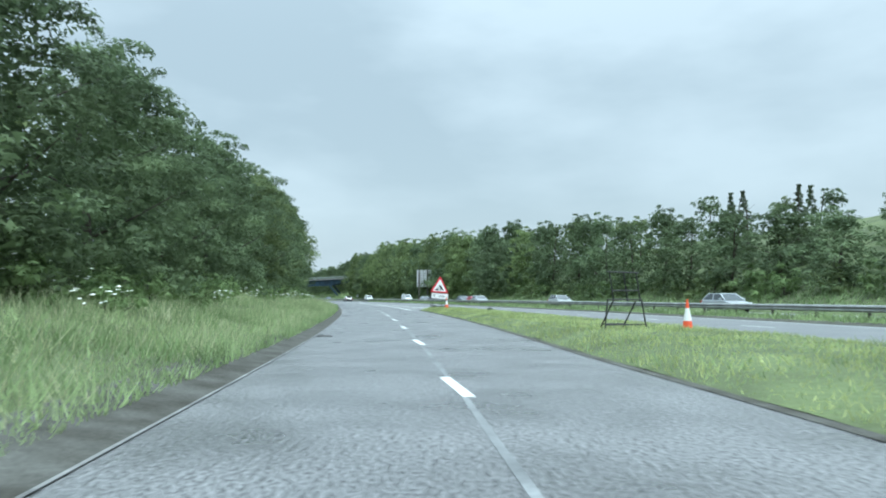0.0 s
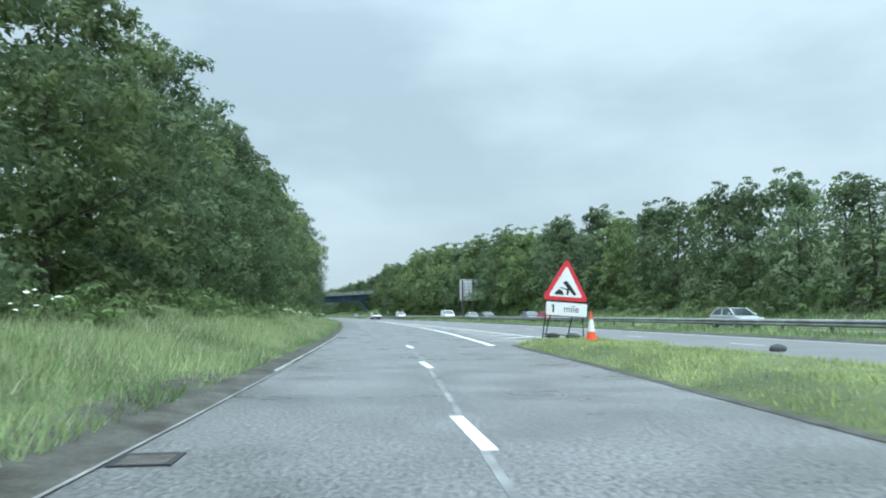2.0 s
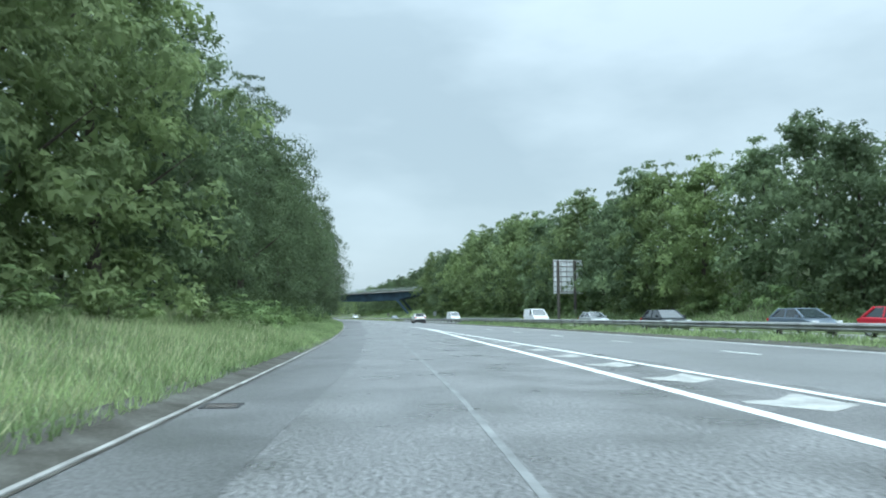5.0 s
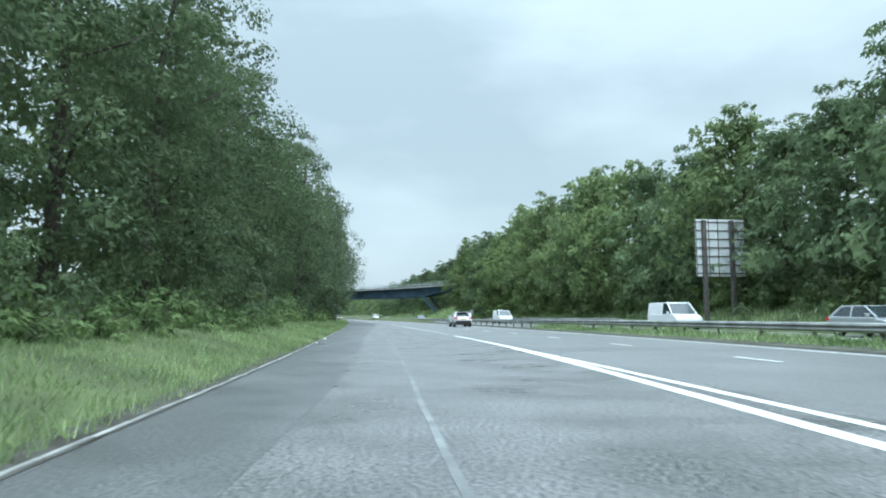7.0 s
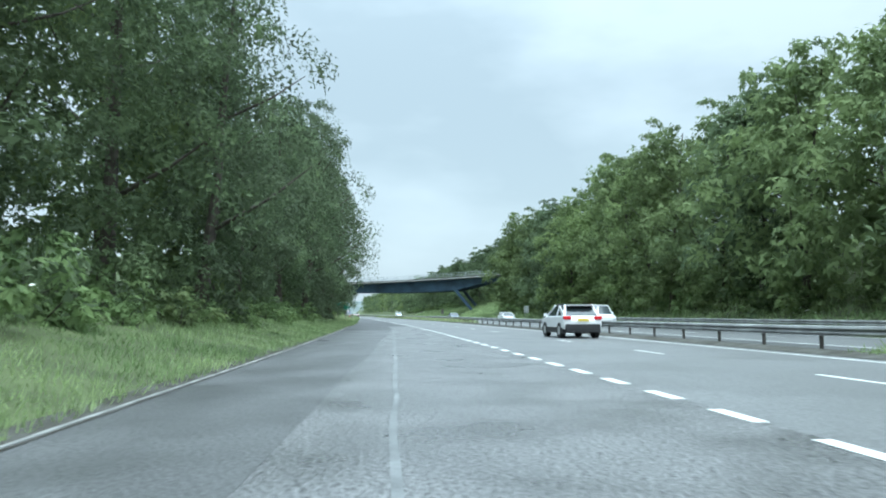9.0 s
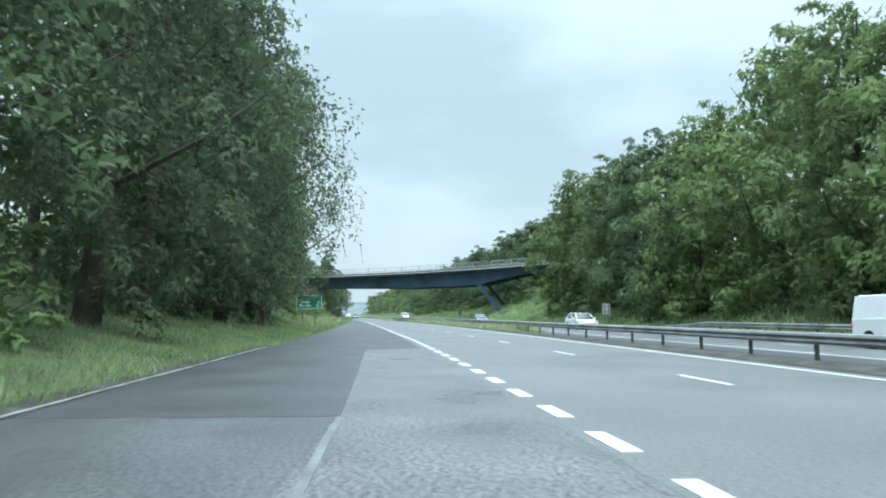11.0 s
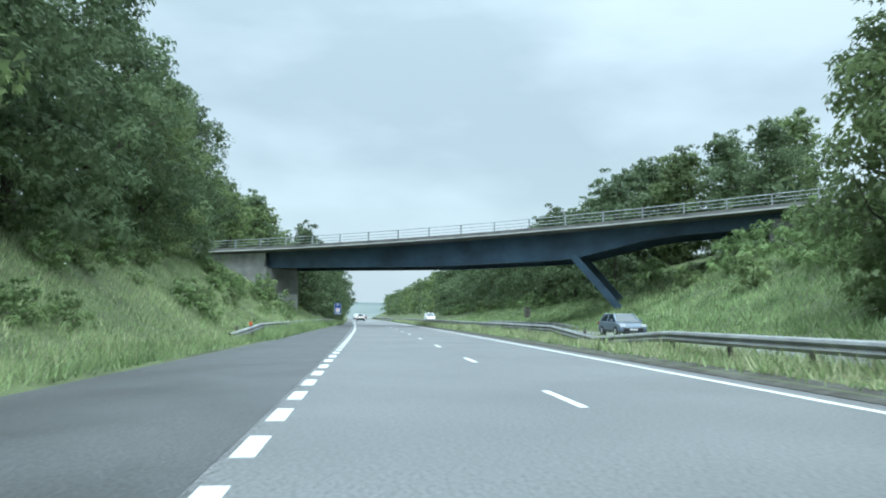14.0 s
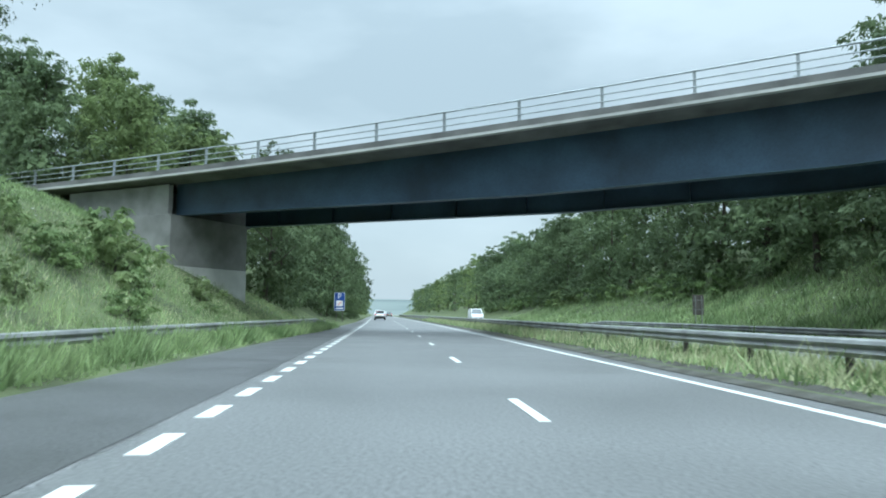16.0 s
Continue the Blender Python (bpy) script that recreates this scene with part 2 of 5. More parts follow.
M_RIM = material("alloy_rim", (0.55, 0.56, 0.57), 0.3, 0.8, spread=0.1, bump=0)
M_LAMP = material("lamp_lens", (0.75, 0.78, 0.80), 0.12, spread=0.05, bump=0)
M_PLATE = material("yellow_plate", (0.70, 0.52, 0.05), 0.4, spread=0.05, bump=0)
M_TAIL = material("tail_lens", (0.60, 0.02, 0.03), 0.2, spread=0.05, bump=0)


def car_paint(name, base, metal=0.0):
    return material(name, base, 0.28, metal, spread=0.05, scale=1, fine=20, bump=0)


# ---- plan: a reference line along the left edge of the main carriageway ----
def line_x(v):
    def cubic(q):
        u = (q - 270) / 100
        return 0.403 * u ** 3 - 2.189 * u ** 2 - 38.039 * u - 59.104
    w = min(max(v, -30), 430)
    return cubic(w) + (v - w) * line_slope(w)


def line_slope(v):
    u = (min(max(v, -30), 430) - 270) / 100
    return (3 * 0.403 * u * u - 2 * 2.189 * u - 38.039) / 100


def place(v, d, z=0.0):
    """The point d metres to the right of the reference line at v."""
    s = line_slope(v)
    n = math.hypot(1, s)
    return Vector((line_x(v) + d / n, v - d * s / n, z))


def turn_at(v):
    """The heading of the road at v, in degrees from +y to the left."""
    return math.degrees(math.atan(-line_slope(v)))


def along(table, v):
    return float(np.interp(v, [r[0] for r in table], [r[1] for r in table]))


ARC_V = [-60 + 0.5 * k for k in range(1121)]
ARC_S = [0.0]
for w in ARC_V[:-1]:
    ARC_S.append(ARC_S[-1] + 0.5 * math.hypot(1, line_slope(w)))


def at_arc(s):
    return float(np.interp(s, ARC_S, ARC_V))


LEFT = [(-150, -26), (-40, -17.5), (0, -14.2), (13, -13.45), (26, -12.65), (40, -11.95), (51, -11.4), (78, -10.15), (98, -9.4), (131, -8.25),
        (149, -7.8), (183, -7.15), (204, -6.5), (235, -5.6), (250, -5.0), (267, -4.45), (290, -3.8), (310, -3.25), (330, -2.75),
        (350, -2.25), (400, -1.3), (900, -1.2)]
SEAM = [(-150, -22), (0, -11.25), (14, -10.45), (30, -9.56), (51, -8.42), (59, -7.95), (68, -7.5), (78, -6.92), (86, -6.6), (108, -5.65), (134, -5.0), (155, -4.5), (182, -3.95), (206, -3.1), (222, -2.4), (237, -2.1)]
ISLE = [(-150, -18), (0, -8.1), (11, -7.4), (19, -7.0), (34, -5.8), (50, -4.75), (60, -4.1), (66, -3.8), (68, -3.6), (69.5, -2.8), (70.6, -2.2)]
TAPER = [(64, -4.75), (67.8, -4.5), (76, -3.98), (84, -3.45), (103, -2.52), (132, -1.58), (144, -0.98), (150, -0.68), (160, -0.32), (166, -0.2)]
EDGE = [(-60, -0.1), (64, -0.12), (76, -0.52), (90, -0.56), (120, -0.52), (140, -0.46), (152, -0.3), (175, -0.18)]


def smooth(a, b, x):
    u = min(max((x - a) / (b - a), 0), 1)
    return u * u * (3 - 2 * u)


def lift(v, d):
    """The main carriageway stands a little higher where the slip road joins."""
    return 0.08 * min(max((d + 1.5) / 5.15, 0), 1) * (1 - smooth(150, 235, v))


BANK_A = [(0, -0.05), (0.3, 0.04), (1.5, 0.25), (4, 0.8), (7, 1.5), (12, 2.8), (20, 4.6), (60, 7), (400, 8)]
BANK_B = [(0, -0.05), (0.4, 0.06), (2.6, 0.25), (4.2, 1.0), (8, 3.5), (12, 6.0), (16, 7.9), (20, 8.8), (60, 9.4), (400, 10)]
RIGHT = [(7.8, -0.03), (8.2, 0.06), (9.8, 0.16), (11.3, 0.08), (11.7, -0.05), (19.8, -0.05), (20.3, 0.08), (22, 0.4), (25, 1.3), (30, 3.6), (36, 7.0), (44, 9.5), (60, 11), (400, 12)]


def ground_z(v, d):
    edge = along(LEFT, v)
    if d < edge:
        k = smooth(235, 275, v)
        z = (1 - k) * along(BANK_A, edge - d) + k * along(BANK_B, edge - d)
    elif d < 7.8:
        z = -0.06
    else:
        z = along(RIGHT, d)
        if d < 11.7:
            z += (-0.07 - z) * smooth(190, 196, v) * (1 - smooth(256, 264, v))
    if d > -20:
        z += lift(v, d)
    return z


def mesh_of(name, verts, faces, mat, smooth_it=False):
    me = bpy.data.meshes.new(name)
    me.from_pydata([tuple(p) for p in verts], [], faces)
    me.materials.append(mat)
    if smooth_it:
        me.polygons.foreach_set("use_smooth", [True] * len(me.polygons))
    me.update()
    return me


def setting(name, verts, faces, mat, label, category, smooth_it=False):
    ob = new(name, mesh_of(name, verts, faces, mat, smooth_it))
    return tagged(ob, label, category, "", "structure")


def part(name, bm, mat, parent, label=""):
    me = bpy.data.meshes.new(name)
    bm.to_mesh(me)
    bm.free()
    me.materials.append(mat)
    ob = new(name, me)
    ob.parent = parent
    if label:
        ob["label"] = label
    return ob


def piece(name, me, parent, m=None):
    ob = new(name, me)
    ob.parent = parent
    if m is not None:
        ob.matrix_basis = m
    return ob


def box(bm, x0, x1, y0, y1, z0, z1, bevel=0.0, m=None):
    made = bmesh.ops.create_cube(bm, size=1.0)
    vs = made["verts"]
    for p in vs:
        p.co = Vector(((x0 + x1) / 2 + p.co.x * (x1 - x0), (y0 + y1) / 2 + p.co.y * (y1 - y0), (z0 + z1) / 2 + p.co.z * (z1 - z0)))
    if bevel:
        edges = list({e for p in vs for e in p.link_edges})
        made = bmesh.ops.bevel(bm, geom=edges, offset=bevel, segments=2, affect="EDGES", profile=0.6)
        vs = made["verts"]
    if m is not None:
        bmesh.ops.transform(bm, matrix=m, verts=list({p for p in vs}))
    return bm


def tube(bm, a, b, r0, r1=None, seg=8, caps=True):
    """A round bar from a to b."""
    a, b = Vector(a), Vector(b)
    r1 = r0 if r1 is None else r1
    q = (b - a).to_track_quat("Z", "Y").to_matrix()
    rings = []
    for p, r in ((a, r0), (b, r1)):
        rings.append([bm.verts.new(p + q @ Vector((r * math.cos(2 * math.pi * k / seg), r * math.sin(2 * math.pi * k / seg), 0))) for k in range(seg)])
    for k in range(seg):
        bm.faces.new((rings[0][k], rings[0][(k + 1) % seg], rings[1][(k + 1) % seg], rings[1][k]))
    if caps:
        bm.faces.new(rings[0][::-1])
        bm.faces.new(rings[1])
    return bm


def prism(bm, outline, y0, y1, m=None):
    """An outline of (x, z) drawn out from y0 to y1."""
    a = [bm.verts.new((x, y0, z)) for x, z in outline]
    b = [bm.verts.new((x, y1, z)) for x, z in outline]
    n = len(outline)
    bm.faces.new(a)
    bm.faces.new(b[::-1])
    for k in range(n):
        bm.faces.new((a[k], b[k], b[(k + 1) % n], a[(k + 1) % n]))
    if m is not None:
        bmesh.ops.transform(bm, matrix=m, verts=a + b)
    return bm


def thing(name, m, label, category, group=""):
    ob = new(name)
    ob.empty_display_size = 0.2
    ob.matrix_basis = m
    return tagged(ob, label, category, group)


# ---- ground ----
def strip(columns, vs, zadd=0.0, height=None):
    """Verts and faces of a band along the road; columns: functions of v that give d."""
    verts, faces = [], []
    nc = len(columns)
    for v in vs:
        for c in columns:
            d = c(v)
            verts.append(place(v, d, (height(v, d) if height else lift(v, d)) + zadd))
    for i in range(len(vs) - 1):
        for j in range(nc - 1):
            a = i * nc + j
            faces.append((a, a + 1, a + nc + 1, a + nc))
    return verts, faces


def const(d):
    return lambda v: d


def beside(table, off=0.0):
    return lambda v: along(table, v) + off


V_ALL = [-150, -120, -100, -80, -60, -50] + list(range(-40, 460, 3)) + list(range(460, 900, 20)) + [900, 1000, 1200, 1500, 1900, 2600, 3600]
cols = [beside(LEFT, -e) for e in (1500, 700, 400, 200, 100, 60, 40, 30, 24, 20, 18, 16, 14, 12, 10, 8, 7, 6, 5, 4, 3, 2, 1.5, 1, 0.5, 0.3, 0.0)]
cols += [const(d) for d in (2.0, 7.8, 8.2, 9, 9.8, 10.6, 11.3, 11.7, 15, 19.8, 20.3, 21, 22, 23.5, 25, 27, 30, 33, 36, 40, 44, 52, 60, 90, 150, 300, 600, 1400)]


def rough_ground(v, d):
    z = ground_z(v, d)
    edge = along(LEFT, v)
    if d < edge - 0.6 or d > 20.6:
        z += 0.35 * noise.noise(Vector((v * 0.16, d * 0.2, 1.3))) * min(1, abs(d - (edge if d < 0 else 20.3)) / 5)
    if v > 900:
        z += -0.02 * (v - 900) if v < 1500 else -12
    return z


ground = setting("ground", *strip(cols, V_ALL, 0.0, rough_ground), M_SOIL, "grassy earth verges and banks beside the road", "ground", True)

V_ROAD = [v for v in V_ALL if v <= 900]
slip_road = setting("road_slip", *strip([beside(LEFT, 0.0), lambda w: along(LEFT, w) * 0.8 - 0.02, lambda w: along(LEFT, w) * 0.5 - 0.05, lambda w: max(-1.5, along(LEFT, w) * 0.4 - 0.06), const(-0.1)], V_ROAD, 0.0), M_SLIP,
                    "coarse wet grey asphalt of the joining slip road", "road")
main_road = setting("road_main", *strip([const(d) for d in (-0.1, 1.5, 3.65, 5.5, 7.3, 7.9)], V_ROAD, 0.0), M_MAIN, "smooth wet grey asphalt of the main carriageway", "road")
far_road = setting("road_opposite", *strip([const(d) for d in (11.6, 14, 17, 19.9)], V_ROAD, 0.0), M_MAIN, "wet grey asphalt of the opposite carriageway", "road")

# ---- trees ----
def mesh_from(name, co, tri, mat):
    me = bpy.data.meshes.new(name)
    me.vertices.add(len(co))
    me.vertices.foreach_set("co", co.astype(np.float32).ravel())
    me.loops.add(tri.size)
    me.loops.foreach_set("vertex_index", tri.astype(np.int32).ravel())
    me.polygons.add(len(tri))
    me.polygons.foreach_set("loop_start", np.arange(0, tri.size, 3, dtype=np.int32))
    me.polygons.foreach_set("loop_total", np.full(len(tri), 3, dtype=np.int32))
    me.materials.append(mat)
    me.update(calc_edges=True)
    return me


def leaf_mesh(name, lumps, sprays, size, mat, rng):
    """A crown: dense twiggy cores, and on them fans of three small pointed leaves."""
    spots, ways, norms = sprays
    n = len(spots)
    norms = norms / np.linalg.norm(norms, axis=1, keepdims=True) + 0.30 * rng.normal(size=(n, 3))
    norms /= np.linalg.norm(norms, axis=1, keepdims=True)
    ways = ways - norms * np.sum(ways * norms, axis=1, keepdims=True) * 0.7
    ways /= np.maximum(np.linalg.norm(ways, axis=1, keepdims=True), 1e-6)
    across = np.cross(norms, ways)
    across /= np.maximum(np.linalg.norm(across, axis=1, keepdims=True), 1e-6)
    blocks = []
    for k in (-1, 0, 1):
        a = (k * 0.9 + rng.normal(0, 0.3, (n, 1)))
        way = np.cos(a) * ways + np.sin(a) * across
        side = np.cos(a) * across - np.sin(a) * ways + 0.3 * norms * rng.normal(size=(n, 1))
        ln = size * rng.uniform(0.6, 1.3, (n, 1)) * (1.0 if k == 0 else 0.85)
        root = spots + way * ln * 0.1
        tip = root + way * ln
        tip[:, 2] -= 0.15 * ln[:, 0]
        blocks.append(np.stack([root - side * ln * 0.29, tip, root + side * ln * 0.29], axis=1).reshape(-1, 3))
    leaves = np.concatenate(blocks)
    # inner twigs and leaves, larger and turned every way
    centres, radii = lumps
    m, k = len(centres), 24 if size < 0.3 else 14
    mid = centres[:, None, :] + radii[:, None, :] * rng.normal(0, 0.36, (m, k, 3))
    arm = rng.normal(size=(m, k, 3, 3))
    arm *= np.minimum(0.36 * radii[:, 0], 1.4 * size)[:, None, None, None] / np.linalg.norm(arm, axis=3, keepdims=True)
    cores = (mid[:, :, None, :] + arm).reshape(-1, 3)
    co = np.concatenate([leaves, cores])
    return mesh_from(name, co, np.arange(len(co), dtype=np.int32).reshape(-1, 3), mat)


def trunk_mesh(name, height, radius, limbs, rng, reach):
    bm = bmesh.new()
    p, lean = Vector((0, 0, -0.5)), Vector((rng.normal() * 0.06, rng.normal() * 0.06, 1))
    steps = 6
    spine = [p]
    for k in range(steps):
        p = p + Vector((lean.x + rng.normal() * 0.05, lean.y + rng.normal() * 0.05, 1)) * (height + 0.5) / steps
        spine.append(p)
    for k in range(steps):
        tube(bm, spine[k], spine[k + 1], radius * (1 - 0.85 * k / steps) * (1.35 if k == 0 else 1), radius * (1 - 0.85 * (k + 1) / steps), 7, k in (0, steps - 1))
    for k in range(limbs):
        h = 0.25 + 0.65 * k / limbs
        i = min(steps - 1, int(h * steps))
        root = spine[i].lerp(spine[i + 1], h * steps - i)
        a = k * 2.4 + rng.uniform(-0.4, 0.4)
        q = root + Vector((math.cos(a), math.sin(a), 0.5)) * reach * 0.55 * (1.15 - 0.6 * h)
        tip = q + Vector((math.cos(a + 0.3), math.sin(a + 0.3), 0.8)) * reach * 0.4 * (1.15 - 0.6 * h)
        tube(bm, root, q, radius * 0.42 * (1.1 - h), radius * 0.25 * (1.1 - h), 4, False)
        tube(bm, q, tip, radius * 0.25 * (1.1 - h), 0.015, 4, False)
    me = bpy.data.meshes.new(name)
    bm.to_mesh(me)
    bm.free()
    me.materials.append(M_BARK)
    return me


# how boughs grow: (rise, fall, lump size, lump flatness, lumps on a bough), the first three as shares of a bough's length
HABIT = {"round": (0.40, 0.62, 0.235, 0.78, 4), "weep": (0.30, 0.80, 0.20, 1.05, 5), "fir": (0.06, 0.40, 0.15, 0.42, 6), "bush": (0.80, 0.60, 0.30, 0.85, 2)}


def crown_points(rng, height, width, base, boughs, per, form):
    """Leafy boughs in tiers round the trunk, each a row of lumps, fuller on the side that faces the light (+x)."""
    rise, fall, share, flat, count = HABIT[form]
    spots, ways, norms, centres, radii = [], [], [], [], []

    def lump(c, r, out, n):
        rad = np.array([r, r, r * flat])
        n = max(3, int(n * min(1.0, (r / (share * width * 0.28)) ** 1.5)))
        centres.append(c)
        radii.append(rad)
        u = rng.normal(size=(n, 3))
        u += out * 0.45 + np.array([0, 0, 0.30])
        u /= np.linalg.norm(u, axis=1, keepdims=True)
        spots.append(c + u * rad * (0.45 + 0.8 * rng.uniform(0, 1, (n, 1)) ** 0.6))
        ways.append(u * 0.45 + out * 0.5 + np.array([0, 0, -0.75]) + 0.25 * rng.normal(size=(n, 3)))
        norms.append(u / rad * r + np.array([0, 0, 0.35]))

    for k in range(boughs):
        h = (k + rng.uniform(0, 1)) / boughs
        if form == "fir":
            reach = width * 0.5 * (1.0 - 0.95 * h) * rng.uniform(0.8, 1.12)
        elif form == "bush":
            reach = width * 0.5 * math.sqrt(max(0.06, 1 - h * h)) * rng.uniform(0.75, 1.1)
        else:
            reach = width * 0.5 * math.sin(math.pi * (0.22 + 0.74 * h)) ** 0.65 * rng.uniform(0.58, 1.18)
        if form == "weep":
            reach *= 0.48 + 0.52 * min(1.0, h / 0.34)
        a = k * 2.399 + rng.uniform(-0.5, 0.5)
        face = 0.5 + 0.5 * math.cos(a)
        ln = max(0.10 * width, reach * 0.86)
        up = rise + (0.45 * max(0, h - 0.72) / 0.28 if form in ("round", "weep") else 0.0)
        z0 = base + h * (height - base) - max(0.0, up - fall * 0.6) * ln * 0.6
        out = np.array([math.cos(a), math.sin(a), 0.0])
        lat = np.array([-math.sin(a), math.cos(a), 0.0])
        for j in range(count):
            s = (j + rng.uniform(0.35, 1.0)) / count
            r = share * ln * rng.uniform(0.75, 1.25) * (1.08 - 0.22 * s if form != "fir" else 1.35 - s)
            t = rng.normal(0, 0.30) * ln * (0.35 + 0.65 * s) * (0.9 if form == "round" else 0.5)
            c = out * (reach - ln + ln * s) + lat * t
            c[2] = z0 + ln * (up * s - fall * s * s) - 0.25 * abs(t)
            lump(c, r, out, int(per * (0.30 + 0.78 * face) * (0.45 + 0.65 * s)))
        if form == "weep" and h > 0.38:
            # twigs that hang from the outer half of the bough
            for j in range(2 + int(4 * face)):
                q, w = rng.uniform(0.6, 1.05), rng.uniform(-0.35, 0.35) * ln
                m = 9
                drop = np.linspace(0, rng.uniform(0.5, 1.4), m)
                e = np.empty((m, 3))
                e[:] = out * (reach - ln + ln * q) + lat * w
                e += out * (0.3 * np.sqrt(drop))[:, None]
                e[:, 2] = z0 + ln * (up * q - fall * q * q) - 0.25 * abs(w) - drop + 0.1
                spots.append(e)
                ways.append(np.tile(out * 0.4 + np.array([0, 0, -1.0]), (m, 1)) + 0.3 * rng.normal(size=(m, 3)))
                norms.append(np.tile(out + np.array([0, 0, 0.5]), (m, 1)))
        if form == "fir":
            # needle fringes under the bough
            m = per * 2
            q = rng.uniform(0.2, 1.04, m)
            e = out[None] * (reach - ln + ln * q)[:, None] + lat[None] * (rng.normal(0, 0.16, m) * ln)[:, None]
            e[:, 2] = z0 + ln * (up * q - fall * q * q) - rng.uniform(0.0, 0.35, m)
            spots.append(e)
            ways.append(np.tile(out * 0.35 + np.array([0, 0, -1.0]), (m, 1)))
            norms.append(np.tile(out + np.array([0, 0, 0.3]), (m, 1)))
    if form in ("round", "weep"):
        # a rounded top
        for k in range(8):
            a, q = k * 2.4, width * rng.uniform(0.02, 0.20)
            out = np.array([math.cos(a), math.sin(a), 0.4])
            lump(np.array([q * math.cos(a), q * math.sin(a), height * rng.uniform(0.82, 0.91) - 0.7 * q]), width * rng.uniform(0.10, 0.14), out, int(per * 1.4))
    # the shaded heart of the crown
    for k in range(int(boughs * 0.8)):
        h = rng.uniform(0.02, 0.80 if form != "fir" else 0.6)
        a = rng.uniform(0, 6.28)
        q = width * (rng.uniform(0.05, 0.20) if form != "fir" else 0.05)
        lump(np.array([q * math.cos(a), q * math.sin(a), base + h * (height - base)]), width * rng.uniform(0.11, 0.15) * (1 if form != "fir" else 0.6 * (1.2 - h)),
             np.array([math.cos(a), math.sin(a), 0.0]), per // 3)
    return (np.array(centres), np.array(radii)), (np.concatenate(spots), np.concatenate(ways), np.concatenate(norms))


def make_tree(seed, height, width, base, boughs, per, leaf, mat, form, label, group="roadside trees", name="tree"):
    rng = np.random.default_rng(seed)
    root = thing(name, pose(0, 0, -500), label, "bush" if form == "bush" else "tree", group)
    lumps, sprays = crown_points(rng, height, width, base, boughs, per, form)
    piece("trunk", trunk_mesh("trunk", height * (0.5 if form == "bush" else 0.9), 0.06 * width / 2 if form == "bush" else 0.035 * height * 0.5, 4 if form == "bush" else 7, rng, width * 0.42), root)
    piece("crown", leaf_mesh("crown", lumps, sprays, leaf, mat, rng), root)
    return root


NEAR = [make_tree(11, 13, 8.4, 0.3, 42, 46, 0.185, M_LEAF4, "round", "broadleaf roadside tree with dense dark green crown"),
        make_tree(12, 13, 8.8, 0.3, 42, 46, 0.185, M_LEAF2, "round", "dark green broadleaf tree with foliage down to the ground"),
        make_tree(13, 13, 8.0, 0.4, 42, 46, 0.185, M_LEAF, "round", "broadleaf roadside tree with mid-green crown"),
        make_tree(14, 13, 8.4, 0.3, 42, 46, 0.185, M_LEAF2, "round", "dark green broadleaf tree with foliage down to the ground")]
FINE = [make_tree(15, 13, 8.6, 0.2, 46, 60, 0.165, M_LEAF4, "round", "broadleaf roadside tree with dense dark green crown"),
        make_tree(16, 13, 8.4, 0.2, 46, 60, 0.165, M_LEAF2, "round", "dark green broadleaf tree with foliage down to the ground")]
TALL = [make_tree(17, 18, 10.0, 0.3, 60, 76, 0.135, M_LEAF4, "round", "tall broadleaf roadside tree with dense dark green crown"),
        make_tree(18, 18, 10.0, 0.3, 60, 76, 0.135, M_LEAF2, "round", "tall dark green broadleaf tree with drooping boughs")]
DROOP = [make_tree(21, 16, 9.5, 0.6, 44, 72, 0.125, M_NEEDLE, "weep", "tall dark tree with long drooping leafy twigs"),
         make_tree(22, 16, 9.5, 0.6, 44, 72, 0.125, M_NEEDLE, "weep", "tall dark tree with long drooping leafy twigs"),
         make_tree(23, 16, 9.5, 0.6, 44, 72, 0.125, M_LEAF2, "weep", "tall dark tree with long drooping leafy twigs")]
FIR = [make_tree(24, 16, 9.5, 0.8, 54, 26, 0.18, M_NEEDLE, "fir", "tall dark conifer with long drooping needled boughs", "conifers in the wood")]
FAR = [make_tree(31, 12, 8.4, 0.3, 36, 24, 0.27, M_LEAF, "round", "broadleaf tree in the wood on the far bank", "trees on the far bank"),
       make_tree(32, 12, 8.8, 0.3, 36, 24, 0.27, M_LEAF2, "round", "dark broadleaf tree in the wood on the far bank", "trees on the far bank"),
       make_tree(33, 12, 8.0, 0.4, 36, 24, 0.27, M_LEAF3, "round", "yellowish green broadleaf tree in the wood on the far bank", "trees on the far bank"),
       make_tree(34, 12, 8.4, 0.3, 36, 24, 0.27, M_LEAF2, "round", "dark broadleaf tree in the wood on the far bank", "trees on the far bank")]
FARDARK = [make_tree(35, 12, 8.4, 0.3, 32, 20, 0.30, M_LEAF4, "round", "broadleaf tree with darkened green leaves in the wood on the far bank", "trees on the far bank"),
           make_tree(36, 12, 8.0, 0.3, 32, 20, 0.30, M_LEAF4, "round", "broadleaf tree with darkened green leaves in the wood on the far bank", "trees on the far bank"),
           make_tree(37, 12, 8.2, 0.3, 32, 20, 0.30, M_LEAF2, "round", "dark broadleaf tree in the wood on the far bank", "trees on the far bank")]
FARPALE = [make_tree(38, 12, 8.4, 0.2, 40, 36, 0.22, M_LEAF, "round", "broadleaf tree with fresh green crown on the far bank", "trees on the far bank"),
           make_tree(40, 12, 8.6, 0.2, 40, 36, 0.22, M_LEAF2, "round", "dark broadleaf tree in the wood on the far bank", "trees on the far bank"),
           make_tree(39, 12, 8.6, 0.2, 40, 36, 0.22, M_LEAF3, "round", "broadleaf tree with yellowish green crown on the far bank", "trees on the far bank")]
